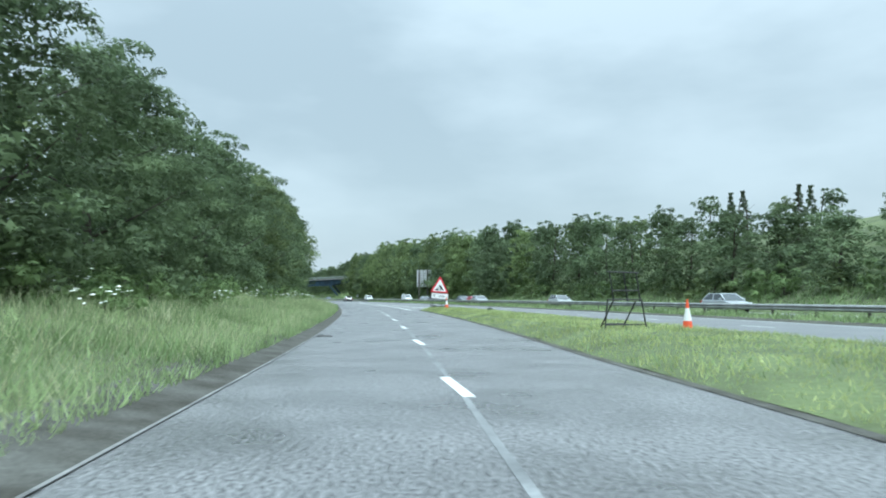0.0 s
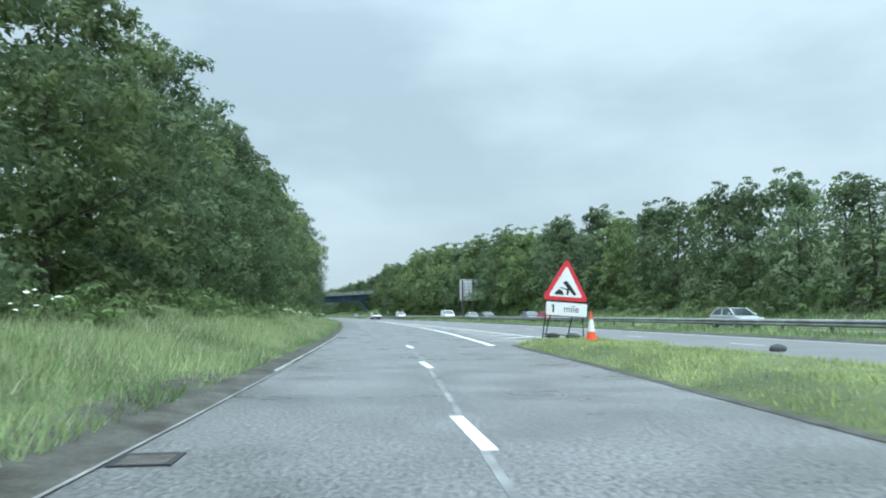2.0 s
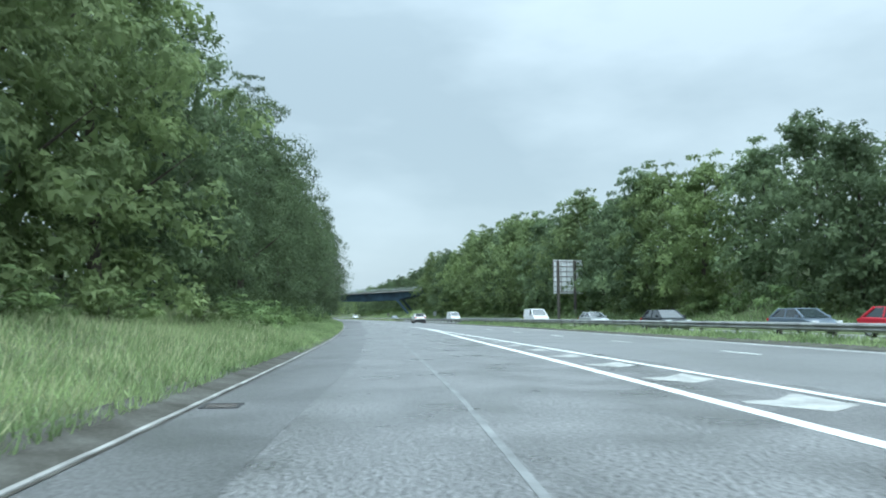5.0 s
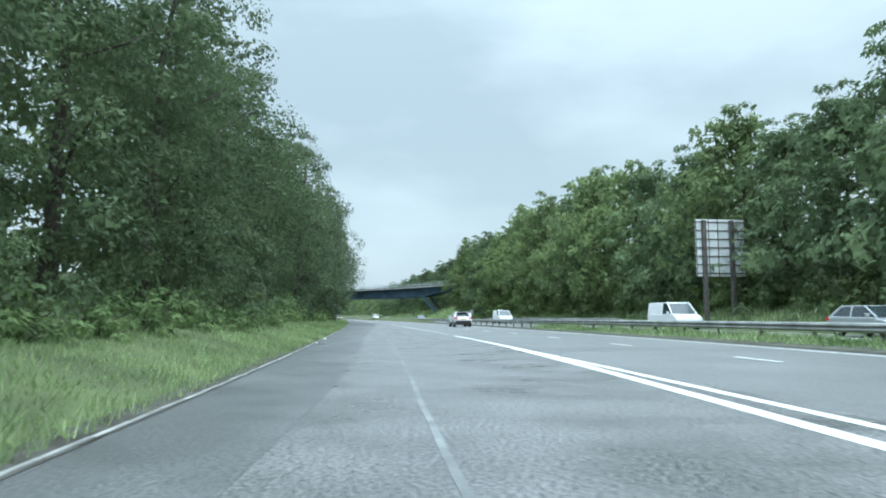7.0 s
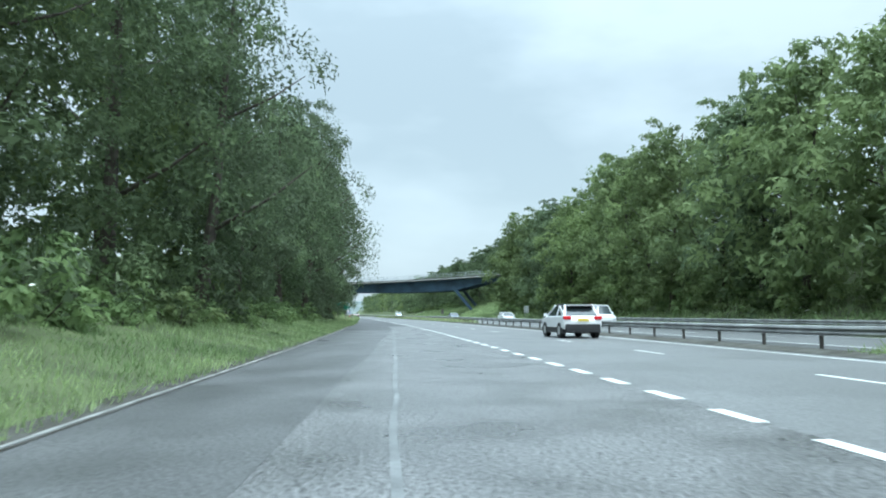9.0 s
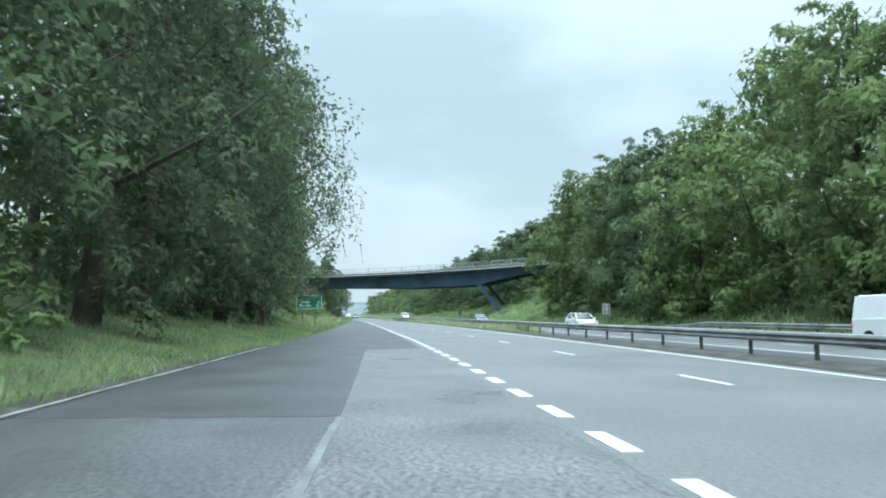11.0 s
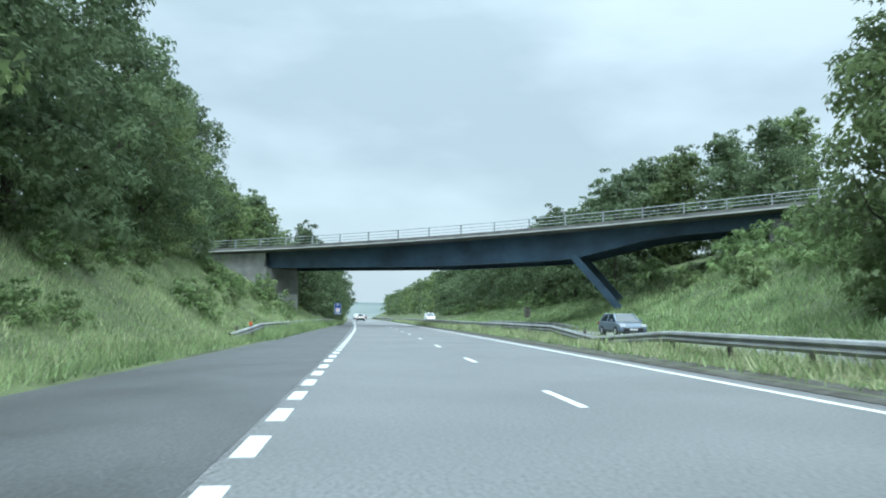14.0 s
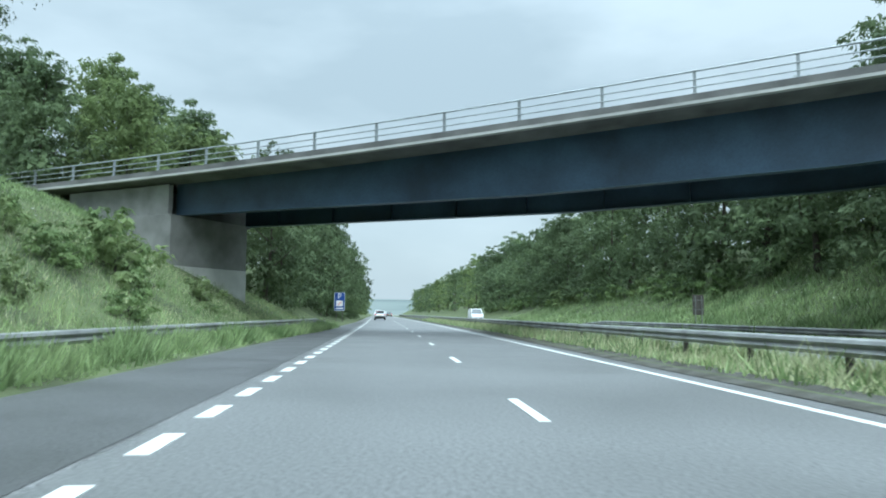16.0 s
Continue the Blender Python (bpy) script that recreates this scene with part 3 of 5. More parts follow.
CONE = [make_tree(41, 13, 5.5, 0.8, 50, 6, 0.30, M_NEEDLE, "fir", "conifer with a pointed top rising over the wood", "conifers in the wood")]
BUSH = [make_tree(51, 2.4, 3.0, 0.1, 10, 18, 0.24, M_BUSH, "bush", "bright green bush on the grassy bank", "bushes", "bush"),
        make_tree(52, 2.2, 3.2, 0.1, 10, 18, 0.24, M_BUSH, "bush", "bright green bush on the grassy bank", "bushes", "bush"),
        make_tree(53, 2.3, 2.8, 0.1, 10, 18, 0.24, M_LEAF, "bush", "dark green leafy bush on the grassy bank", "bushes", "bush")]
LOWBUSH = [make_tree(54, 2.3, 3.0, 0.1, 8, 16, 0.32, M_BUSH, "bush", "green bush at the foot of the wood", "bushes", "bush"),
           make_tree(55, 2.3, 3.2, 0.1, 8, 16, 0.32, M_LEAF, "bush", "dark green bush at the foot of the wood", "bushes", "bush")]
BACK = [make_tree(61, 12, 8.5, 0.6, 18, 8, 0.48, M_LEAF, "round", "tree in the depth of the wood", "back"),
        make_tree(62, 12, 8.0, 0.6, 18, 8, 0.48, M_LEAF2, "round", "tree in the depth of the wood", "back"),
        make_tree(63, 12, 8.0, 0.6, 18, 8, 0.48, M_LEAF3, "round", "tree in the depth of the wood", "back")]
prng = random.Random(7)
DEEP = []  # trees behind the front rows, joined into woods below


def plant(kinds, v, d, height, stretch=1.0, sink=0.15):
    """A tree or bush, its fuller side towards the road and the traffic."""
    if kinds is BACK:
        DEEP.append((v, d, height, stretch))
        return None
    src = kinds[prng.randrange(len(kinds))]
    full = {"tree": 13.0, "bush": 2.3}[src.name.split(".")[0]]
    for group_, tall in ((TALL, 18.0), (DROOP, 16.0), (FIR, 16.0), (FAR, 12.0), (FARDARK, 12.0), (FARPALE, 12.0), (CONE, 13.0)):
        if src in group_:
            full = tall
    k = height / full
    q = place(v, d, rough_ground(v, d) - sink)
    towards = turn_at(v) + (-45 if d < 5 else -135)
    m = pose(q.x, q.y, q.z, prng.uniform(-3, 3), prng.uniform(-3, 3), towards + prng.uniform(-38, 38)) @ Matrix.Diagonal((k * stretch, k * stretch, k, 1))
    return copy_thing(src, m)


# the wood along the near side; heights follow its skyline
TOP_L = [(-20, 8.6), (30, 8.4), (46, 8.6), (60, 9.0), (72, 11.4), (84, 11.7), (94, 11.8), (105, 13.0), (120, 14.2), (150, 16.0), (185, 17.8), (240, 18.0), (265, 17.5), (275, 17.5), (300, 17.0), (327, 15.0), (338, 14.0), (349, 12.5)]
v = 18.0
while v < 338:
    tall = along(TOP_L, v) * prng.uniform(0.87, 1.12)
    setback = 7.0 - 0.9 * smooth(120, 180, v) - 2.7 * smooth(180, 235, v) + 5.2 * smooth(254, 264, v) + 3.5 * smooth(300, 336, v)
    kinds = DROOP if 200 < v < 267 else (FIR if 172 < v < 179 else (TALL if 138 < v < 205 else (FINE if v < 58 else NEAR)))
    plant(kinds, v, along(LEFT, v) - setback - prng.uniform(0, 2.2), tall, max(0.98, 11.6 / tall))
    if prng.random() < 0.9:
        plant(BACK, v + 2.5, along(LEFT, v) - setback - prng.uniform(5.0, 7.5), tall * 0.88, 1.1)
    v += prng.uniform(4.9, 6.7)
plant(TALL[:1], 345.0, along(LEFT, 345) - 14.8, 16.0, 0.85)
plant(FIR, 340.0, along(LEFT, 340) - 15.5, 17.0, 0.9)
plant(DROOP[:1], 263.0, along(LEFT, 263) - 4.5, 18.2, 1.05)
plant(DROOP[1:2], 254.0, along(LEFT, 254) - 3.4, 17.5, 0.95)
plant(DROOP[:1], 246.0, along(LEFT, 246) - 3.6, 17.0, 0.95)
# beyond the bridge on the near side
v = 372.0
while v < 640:
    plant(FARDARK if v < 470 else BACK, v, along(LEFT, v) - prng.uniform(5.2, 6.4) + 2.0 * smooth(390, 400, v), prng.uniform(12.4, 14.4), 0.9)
    plant(BACK, v + 3, along(LEFT, v) - prng.uniform(12, 16), prng.uniform(11, 13), 1.1)
    v += prng.uniform(5.5, 7.5) * (1 if v < 460 else 2.2)
for dv, off, hh in ((367, -15, 8.5), (372, -19, 10), (378, -14, 10), (383, -20, 11), (388, -16, 10), (370, -25, 10), (377, -30, 10), (366, -21, 8), (392, -24, 10), (365, -31, 8)):
    plant(FAR, dv, along(LEFT, dv) + off, hh * 1.38)
for dv, off, hh in ((380, -25, 12), (388, -13, 11), (376, -17, 11)):
    plant(CONE, dv, along(LEFT, dv) + off, hh)

# the wood on the far bank
TOP_R = [(30, 6.2), (58, 7.0), (70, 9.2), (81, 10.4), (95, 12.0), (118, 13.0), (131, 14.0), (150, 15.0), (165, 16.4), (200, 17.4), (240, 19.2), (272, 19.6), (300, 17.6)]
v = 32.0
while v < 305:
    front = 25.5 + 0.8 * smooth(280, 300, v)
    # the wood's dimmer first stretch is put into the leaf colour
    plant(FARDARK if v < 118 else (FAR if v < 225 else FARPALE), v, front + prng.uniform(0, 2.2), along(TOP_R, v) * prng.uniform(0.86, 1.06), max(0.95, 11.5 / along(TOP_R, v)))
    plant(BACK, v + 2.6, front + prng.uniform(6, 9), along(TOP_R, v) * prng.uniform(0.62, 0.80), 1.1)
    if v > 200 and prng.random() < 0.35:
        plant(BACK, v + 1, front + prng.uniform(12, 17), along(TOP_R, v) * prng.uniform(0.55, 0.72), 1.2)
    v += prng.uniform(5.4, 7.6)
for dv, dd in ((60, 30), (63, 31), (70, 31), (74, 32)):
    plant(CONE, dv, dd, prng.uniform(7.6, 8.4))
v = 352.0
while v < 760:
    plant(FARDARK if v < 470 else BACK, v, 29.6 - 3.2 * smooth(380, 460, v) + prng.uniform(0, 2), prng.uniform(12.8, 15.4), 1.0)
    plant(BACK, v + 3, 36.5 + prng.uniform(0, 4), prng.uniform(10.5, 13), 1.1)
    v += prng.uniform(5.5, 7.5) * (1 if v < 460 else 2.2)
for dv, dd, hh in ((356, 36, 14.5), (362, 41, 15.5), (349, 44, 15), (368, 36, 13.5), (344, 50, 15.5), (358, 50, 15.5), (374, 40, 13.5), (352, 40, 15), (365, 46, 15.5), (340, 44, 14)):
    plant(FAR, dv, dd, hh)
# bushes
for dv, dd, hh in ((300, 28, 3.2), (308, 30, 3.6), (315, 32, 3.4), (322, 30, 3.2), (329, 33, 3.8), (334, 37, 3.2), (318, 36, 3.6), (310, 35, 4), (304, 31, 3),
                   (296, 29, 3.0), (288, 28, 3.2), (326, 38, 4), (306, 33, 4.2), (312, 38, 4.5), (318, 33, 3.6), (334, 31, 2.6), (330, 36, 3.4), (322, 34, 3.8), (345, 33, 3), (350, 30, 2.6)):
    plant(BUSH, dv, dd, hh)
for dv, off, hh in ((300, -7, 1.6), (306, -10, 2.2), (313, -8.5, 1.8), (320, -10.5, 2.4), (327, -7.5, 2.2), (331, -9, 2.4), (337, -6.5, 1.6), (341, -8.5, 2.0),
                    (290, -7, 1.6), (283, -6, 1.5), (296, -10, 2.0), (345, -5.5, 1.5), (324, -13, 2.2), (334, -13, 2.6), (336, -10.5, 2.6), (345, -6.4, 2.9), (346.5, -7.4, 2.7), (343, -7.2, 1.8), (316, -12, 2.4), (308, -8, 1.8), (299, -12, 2.4), (293, -8.5, 2), (287, -10, 2.2),
                    (150, -5, 1.8), (165, -4.6, 1.6), (178, -4.6, 2.0), (190, -4.4, 2.2), (196, -5, 1.8), (120, -5.4, 1.4), (60, -6, 1.2), (90, -5.6, 1.3)):
    plant(BUSH, dv, along(LEFT, dv) + off, hh * (0.7 if 323 < dv < 344 else 1.0))
# tall weeds and young bushes scattered on the bank
for k in range(46):
    w = prng.uniform(276, 352)
    plant(BUSH, w, along(LEFT, w) - prng.uniform(3.5, 13.5), prng.uniform(0.6, 1.5), prng.uniform(0.8, 1.4), 0.1)
for k in range(6):
    w = prng.uniform(330, 340)
    plant(BUSH[:2], w, along(LEFT, w) - prng.uniform(6.5, 13), prng.uniform(1.1, 1.7), prng.uniform(0.8, 1.1), 0.1)
# undergrowth at the foot of the near wood
v = 14.0
while v < 230:
    wild = v < 125
    low_ = BUSH[:2] if prng.random() < 0.8 else BUSH
    plant(low_, v, along(LEFT, v) - (prng.uniform(4.6, 6.0) if wild else prng.uniform(3.2, 4.6)), prng.uniform(0.8, 1.4) if wild else prng.uniform(0.9, 1.7), prng.uniform(1.1, 1.6))
    v += prng.uniform(2.2, 3.6)
# undergrowth along the foot of the far woods
v = 30.0
while v < 460:
    if v < 300 or v > 366:
        plant(LOWBUSH, v, (24.6 if v < 300 else 28.2 - 2.4 * smooth(380, 460, v)) + prng.uniform(0, 1.5), prng.uniform(1.6, 3.0), prng.uniform(1.0, 1.4))
    v += prng.uniform(4.0, 6.5)


def wood(name, spots, label):
    """Many trees behind the front row, joined into one mesh of leaves and trunks."""
    shapes = []
    for src in BACK:
        leaf = [ob for ob in src.children if ob.name.startswith("crown")][0].data
        co = np.empty(len(leaf.vertices) * 3, dtype=np.float32)
        leaf.vertices.foreach_get("co", co)
        corner = np.empty(len(leaf.loops), dtype=np.int32)
        leaf.loops.foreach_get("vertex_index", corner)
        shapes.append((co.reshape(-1, 3), leaf.materials[0], corner))
    xyz, mats, tris, total, trunks = [], [], [], 0, bmesh.new()
    for w, d, height, stretch in spots:
        k = prng.randrange(3)
        q = place(w, d, rough_ground(w, d) - 0.15)
        g = height / 12.0
        a = prng.uniform(0, 6.28)
        c, s_ = math.cos(a) * g * stretch, math.sin(a) * g * stretch
        p = shapes[k][0]
        xyz.append(np.stack([q.x + c * p[:, 0] - s_ * p[:, 1], q.y + s_ * p[:, 0] + c * p[:, 1], q.z + g * p[:, 2]], axis=1))
        mats.append(np.full(len(shapes[k][2]) // 3, k, dtype=np.int32))
        tris.append(shapes[k][2] + total)
        total += len(p)
        tube(trunks, q - Vector((0, 0, 0.3)), q + Vector((0.2, 0.1, height * 0.8)), 0.2 * g, 0.04, 6, False)
    co, mi = np.concatenate(xyz), np.concatenate(mats)
    tm = bpy.data.meshes.new(name)
    trunks.to_mesh(tm)
    trunks.free()
    tv = np.empty(len(tm.vertices) * 3, dtype=np.float32)
    tm.vertices.foreach_get("co", tv)
    tv = tv.reshape(-1, 3)
    fi = np.array([tuple(f.vertices) for f in tm.polygons], dtype=np.int32)
    tri = np.concatenate([fi[:, [0, 1, 2]], fi[:, [0, 2, 3]]]) + len(co)
    bpy.data.meshes.remove(tm)
    idx = np.concatenate([*tris, tri.ravel()])
    co = np.concatenate([co, tv])
    mi = np.concatenate([mi, np.full(len(tri), 3, dtype=np.int32)])
    me = bpy.data.meshes.new(name)
    me.vertices.add(len(co))
    me.vertices.foreach_set("co", co.astype(np.float32).ravel())
    me.loops.add(len(idx))
    me.loops.foreach_set("vertex_index", idx.astype(np.int32))
    me.polygons.add(len(idx) // 3)
    me.polygons.foreach_set("loop_start", np.arange(0, len(idx), 3, dtype=np.int32))
    me.polygons.foreach_set("loop_total", np.full(len(idx) // 3, 3, dtype=np.int32))
    for mat in [r[1] for r in shapes] + [M_BARK]:
        me.materials.append(mat)
    me.polygons.foreach_set("material_index", mi)
    me.update(calc_edges=True)
    return tagged(new(name, me), label, "wood", "", "stuff")


wood("wood", [r for r in DEEP if r[1] < 5], "dense green trees deeper in the wood beside the slip road")
wood("wood", [r for r in DEEP if r[1] > 5 and r[0] < 330], "dense green trees deeper in the wood on the far bank")
wood("wood", [r for r in DEEP if r[1] > 5 and r[0] >= 330], "dense green trees along the road beyond the bridge")
for src in NEAR + FINE + TALL + DROOP + FIR + FAR + FARDARK + FARPALE + CONE + BUSH + LOWBUSH + BACK:
    for ob in (*src.children_recursive, src):
        bpy.data.objects.remove(ob, do_unlink=True)

# ---- road markings, kerbs and joints ----
def ribbon(name, parent, v0, v1, left_of, right_of, mat, lay=0.006, step=3.0, thick=0.005):
    """A painted band on the road between two lines, as a child of the road."""
    n = max(1, int(math.ceil((v1 - v0) / step)))
    verts, faces = [], []
    for i in range(n + 1):
        w = v0 + (v1 - v0) * i / n
        for d in (left_of(w), right_of(w)):
            p = place(w, d, lift(w, d) + lay)
            verts += [p, p - Vector((0, 0, thick))]
        if i:
            a = (i - 1) * 4
            faces += [(a, a + 2, a + 6, a + 4), (a + 1, a, a + 4, a + 5), (a + 2, a + 3, a + 7, a + 6)]
    faces += [(0, 1, 3, 2), (n * 4, n * 4 + 2, n * 4 + 3, n * 4 + 1)]
    ob = new(name, mesh_of(name, verts, faces, mat))
    ob.parent = parent
    return ob


def mark_mesh(name, length, width, mat):
    bm = bmesh.new()
    box(bm, -width / 2, width / 2, -length / 2, length / 2, -0.002, 0.006)
    me = bpy.data.meshes.new(name)
    bm.to_mesh(me)
    bm.free()
    me.materials.append(mat)
    return me


def lay_mark(name, me, parent, v, d, lay=0.002):
    q = place(v, d, lift(v, d) + lay)
    return piece(name, me, parent, pose(q.x, q.y, q.z, 0, 0, turn_at(v)))


def wander(w):
    """The joint wavers a little."""
    return 0.07 * noise.noise(Vector((w * 0.16, 3.0, 0))) + 0.03 * noise.noise(Vector((w * 0.6, 5.0, 0)))


ribbon("edge_line", main_road, -60, 175, beside(EDGE, -0.09), beside(EDGE, 0.09), M_PAINT)
ribbon("edge_line", main_road, -60, 800, const(7.22), const(7.38), M_PAINT)
ribbon("edge_line", far_road, -60, 800, const(12.05), const(12.2), M_PAINT)
ribbon("edge_line", far_road, -60, 800, const(19.35), const(19.5), M_PAINT)
ribbon("taper_line", slip_road, 67.8, 166, beside(TAPER, -0.12), beside(TAPER, 0.12), M_PAINT)
ribbon("edge_line", slip_road, -40, 60, beside(LEFT, 0.0), beside(LEFT, 0.04), M_EDGE, 0.016)
ribbon("worn_joint", slip_road, -40, 236.5, lambda w: along(SEAM, w) - 0.04 + wander(w), lambda w: along(SEAM, w) + 0.04 + wander(w), M_SEAM, 0.004, 1.5)
short_mark, long_mark, slip_mark = mark_mesh("short_mark", 1.0, 0.2, M_PAINT), mark_mesh("long_mark", 2.0, 0.13, M_PAINT), mark_mesh("slip_mark", 2.0, 0.15, M_PAINT)
DASH_D = [(0, -0.18), (14, 0.0), (26, 0.16), (34, 0.16), (43, -0.02), (60, -0.01), (77, 0.18), (90, 0.18)]
LONG_D = [(150, 3.65), (217, 3.7), (261, 3.8), (304, 4.0), (331, 3.8), (368, 3.66), (402, 3.8)]
for k in range(-1, 150):
    lay_mark("short_mark", short_mark, main_road, at_arc(along([(-2, 243.0), (0, 247.05), (26, 299.5), (43, 333.05), (60, 366.3), (77, 400.05), (160, 566.0)], k)), along(DASH_D, k))
v = 14.5 - 5 * 8.87
while v < 70:
    lay_mark("slip_mark", slip_mark, slip_road, v, along(SEAM, v))
    v += 8.87
for k in range(-26, 3):
    lay_mark("long_mark", long_mark, main_road, at_arc(along([(-26, 19.0), (-4, 217.2), (1, 261.4), (3, 279.4)], k)), along(LONG_D, along([(-26, 19.0), (-4, 217.2), (1, 261.4), (3, 279.4)], k)))
for k in range(-2, 36):
    lay_mark("long_mark", long_mark, main_road, at_arc(along([(-2, 286.4), (0, 304.5), (3, 331.4), (4, 340.5), (8, 375.6), (11, 402.2), (40, 663.2)], k)), along(LONG_D, along([(-2, 286.4), (0, 304.5), (3, 331.4), (4, 340.5), (8, 375.6), (11, 402.2), (40, 663.2)], k)))
v = -40.0
while v < 700:
    lay_mark("long_mark", long_mark, far_road, v, 15.75)
    v += 8.5
TAR = [(222, -2.4), (236.4, -2.1), (237.6, -0.2), (420, -0.16)]
setting("road_patch", *strip([beside(LEFT, 0.01), lambda w: (along(LEFT, w) + along(TAR, w)) / 2, beside(TAR, 0.0)], [222, 224, 226, 228, 230, 232, 234, 236.4, 237.6] + [240 + 2 * k for k in range(81)], 0.005), M_DARK,
        "darker newer asphalt of the widened road edge", "road")
WORN = [(96, -8.2), (120, -7.0), (140, -6.3), (182, -5.0), (206, -3.6), (221.9, -2.45)]
setting("road_patch", *strip([beside(LEFT, 0.01), lambda w: (along(LEFT, w) + along(WORN, w)) / 2, lambda w: along(WORN, w) + 0.25 * noise.noise(Vector((w * 0.09, 7.0, 0)))], [96 + 2 * k for k in range(63)] + [221.9], 0.004), M_MID,
        "darker smooth asphalt along the edge of the slip road", "road")
# worn hatching where the roads converge: bent bars that widen towards the main road
v = 72.9
while v < 152:
    a, b = along(TAPER, v) + 0.32, along(EDGE, v) - 0.3
    if b - a > 0.2:
        k = a + 0.46 * (b - a)
        slim = 1.0 - 0.4 * smooth(105, 130, v)
        verts, faces = [], []
        for d, dv, w in ((a, 0.0, 0.22), (k, -1.75 * min(1, (b - a) / 2.5), 1.15 * slim), (b, -0.85 * min(1, (b - a) / 2.5), 1.35 * slim)):
            for e in (0.0, w):
                p = place(v + dv + e, d, lift(v, d) + 0.006)
                verts += [p, p - Vector((0, 0, 0.005))]
        for e in (0, 4):
            faces += [(e, e + 4, e + 6, e + 2), (e, e + 1, e + 5, e + 4), (e + 2, e + 6, e + 7, e + 3)]
        ob = new("hatch_mark", mesh_of("hatch_mark", verts, faces, M_WORN))
        ob.parent = slip_road
    v += 3.45
# gritty margin, kerb stones and gullies along the slip road
setting("verge_margin", *strip([lambda w: along(LEFT, w) - 1.0 + 0.62 * smooth(90, 130, w), lambda w: along(LEFT, w) - 0.5 + 0.16 * smooth(90, 130, w), beside(LEFT, -0.3), beside(LEFT, 0.02)], [v for v in V_ROAD if -40 <= v <= 240], 0.0,
                               lambda w, d: 0.012 if d > along(LEFT, w) else rough_ground(w, d) + 0.018), M_GRIT, "gritty brown margin between road and grass", "verge")
setting("verge_margin", *strip([const(7.85), const(8.3), const(8.6)], [v for v in V_ROAD if -40 <= v <= 520], 0.012, lambda w, d: lift(w, d) + 0.13 * (d - 7.85)), M_GRIT,
        "gritty dark margin beside the central reserve", "verge")
setting("reserve_paving", *strip([const(7.85), const(9.7), const(11.65)], [v for v in V_ROAD if 190 <= v <= 262], 0.002), M_DARK, "dark worn paving of the crossover in the reserve", "pavement")
kerb_line = tagged(new("kerb"), "thin weathered concrete kerb along the slip road", "kerb", "", "structure")
bmk = bmesh.new()
box(bmk, -0.05, 0.015, -0.49, 0.49, -0.1, 0.03, 0.01)
kerb_me = bpy.data.meshes.new("kerb_stone")
bmk.to_mesh(kerb_me)
bmk.free()
kerb_me.materials.append(M_KERB)
v = 58.0
while v < 238:
    q = place(v, along(LEFT, v) - 0.03, 0.0)
    s = (along(LEFT, v + 1) - along(LEFT, v - 1)) / 2
    piece("kerb_stone", kerb_me, kerb_line, pose(q.x, q.y, q.z + prng.uniform(-0.004, 0.004), 0, 0, turn_at(v) - math.degrees(math.atan(s)) + prng.uniform(-0.6, 0.6)))
    v += 1.0 * math.cos(radians(turn_at(v)))


def gully(v, d):
    q = place(v, d, 0.0)
    g = thing("drain_cover", pose(q.x, q.y, q.z + 0.004, 0, 0, turn_at(v)), "dark iron drain grate set at the road edge", "drain", "drain covers")
    bm = bmesh.new()
    for x0, x1, y0, y1 in ((-0.24, 0.24, -0.24, -0.19), (-0.24, 0.24, 0.19, 0.24), (-0.24, -0.19, -0.19, 0.19), (0.19, 0.24, -0.19, 0.19)):
        box(bm, x0, x1, y0, y1, -0.03, 0.012)
    part("surround", bm, M_TRIM, g)
    bm = bmesh.new()
    for k in range(6):
        box(bm, -0.19, 0.19, -0.17 + k * 0.063, -0.135 + k * 0.063, -0.03, 0.008)
    part("grate", bm, M_POST, g)


for gv, gd in ((26.5, -12.35), (49, -11.2), (78, -9.85), (108, -8.75), (139, -7.75), (165.2, -7.25), (204, -6.2)):
    gully(gv, gd)

bml = bmesh.new()
bmesh.ops.create_icosphere(bml, subdivisions=3, radius=1.0)
for p in bml.verts:
    k = 1 + 0.35 * noise.noise(p.co * 2.1) + 0.15 * noise.noise(p.co * 6.0)
    p.co = Vector((p.co.x * 0.16 * k, p.co.y * 0.11 * k, max(-0.05, p.co.z * 0.075 * k) + 0.05))
q = place(171.3, -7.32, 0.0)
litter_me = bpy.data.meshes.new("litter")
bml.to_mesh(litter_me)
bml.free()
litter_me.materials.append(M_WHITE)
for lv, ld, size in ((171.3, -7.32, 0.45), (165.6, -7.42, 0.4)):
    q = place(lv, ld, 0.012)
    litter = new("litter", litter_me)
    litter.matrix_basis = pose(q.x, q.y, q.z, 0, 0, 40 + 200 * size) @ Matrix.Diagonal((size, size, size, 1))
    tagged(litter, "crumpled white plastic litter at the road edge", "litter", "litter at the kerb")

# ---- grass island ----
isle_v = [-40, -30, -20, -10] + list(range(-6, 70, 2)) + [69.3, 70, 70.6]


def isle_z(w, d):
    a, b = along(ISLE, w), -0.3
    u = min(max((d - a) / max(b - a, 0.2), 0), 1)
    return 0.01 + 0.26 * min(1, u * 5, (1 - u) * 5) * (1 - smooth(65, 70.6, w) * 0.8) + 0.03 * noise.noise(Vector((w * 0.4, d * 0.7, 0)))


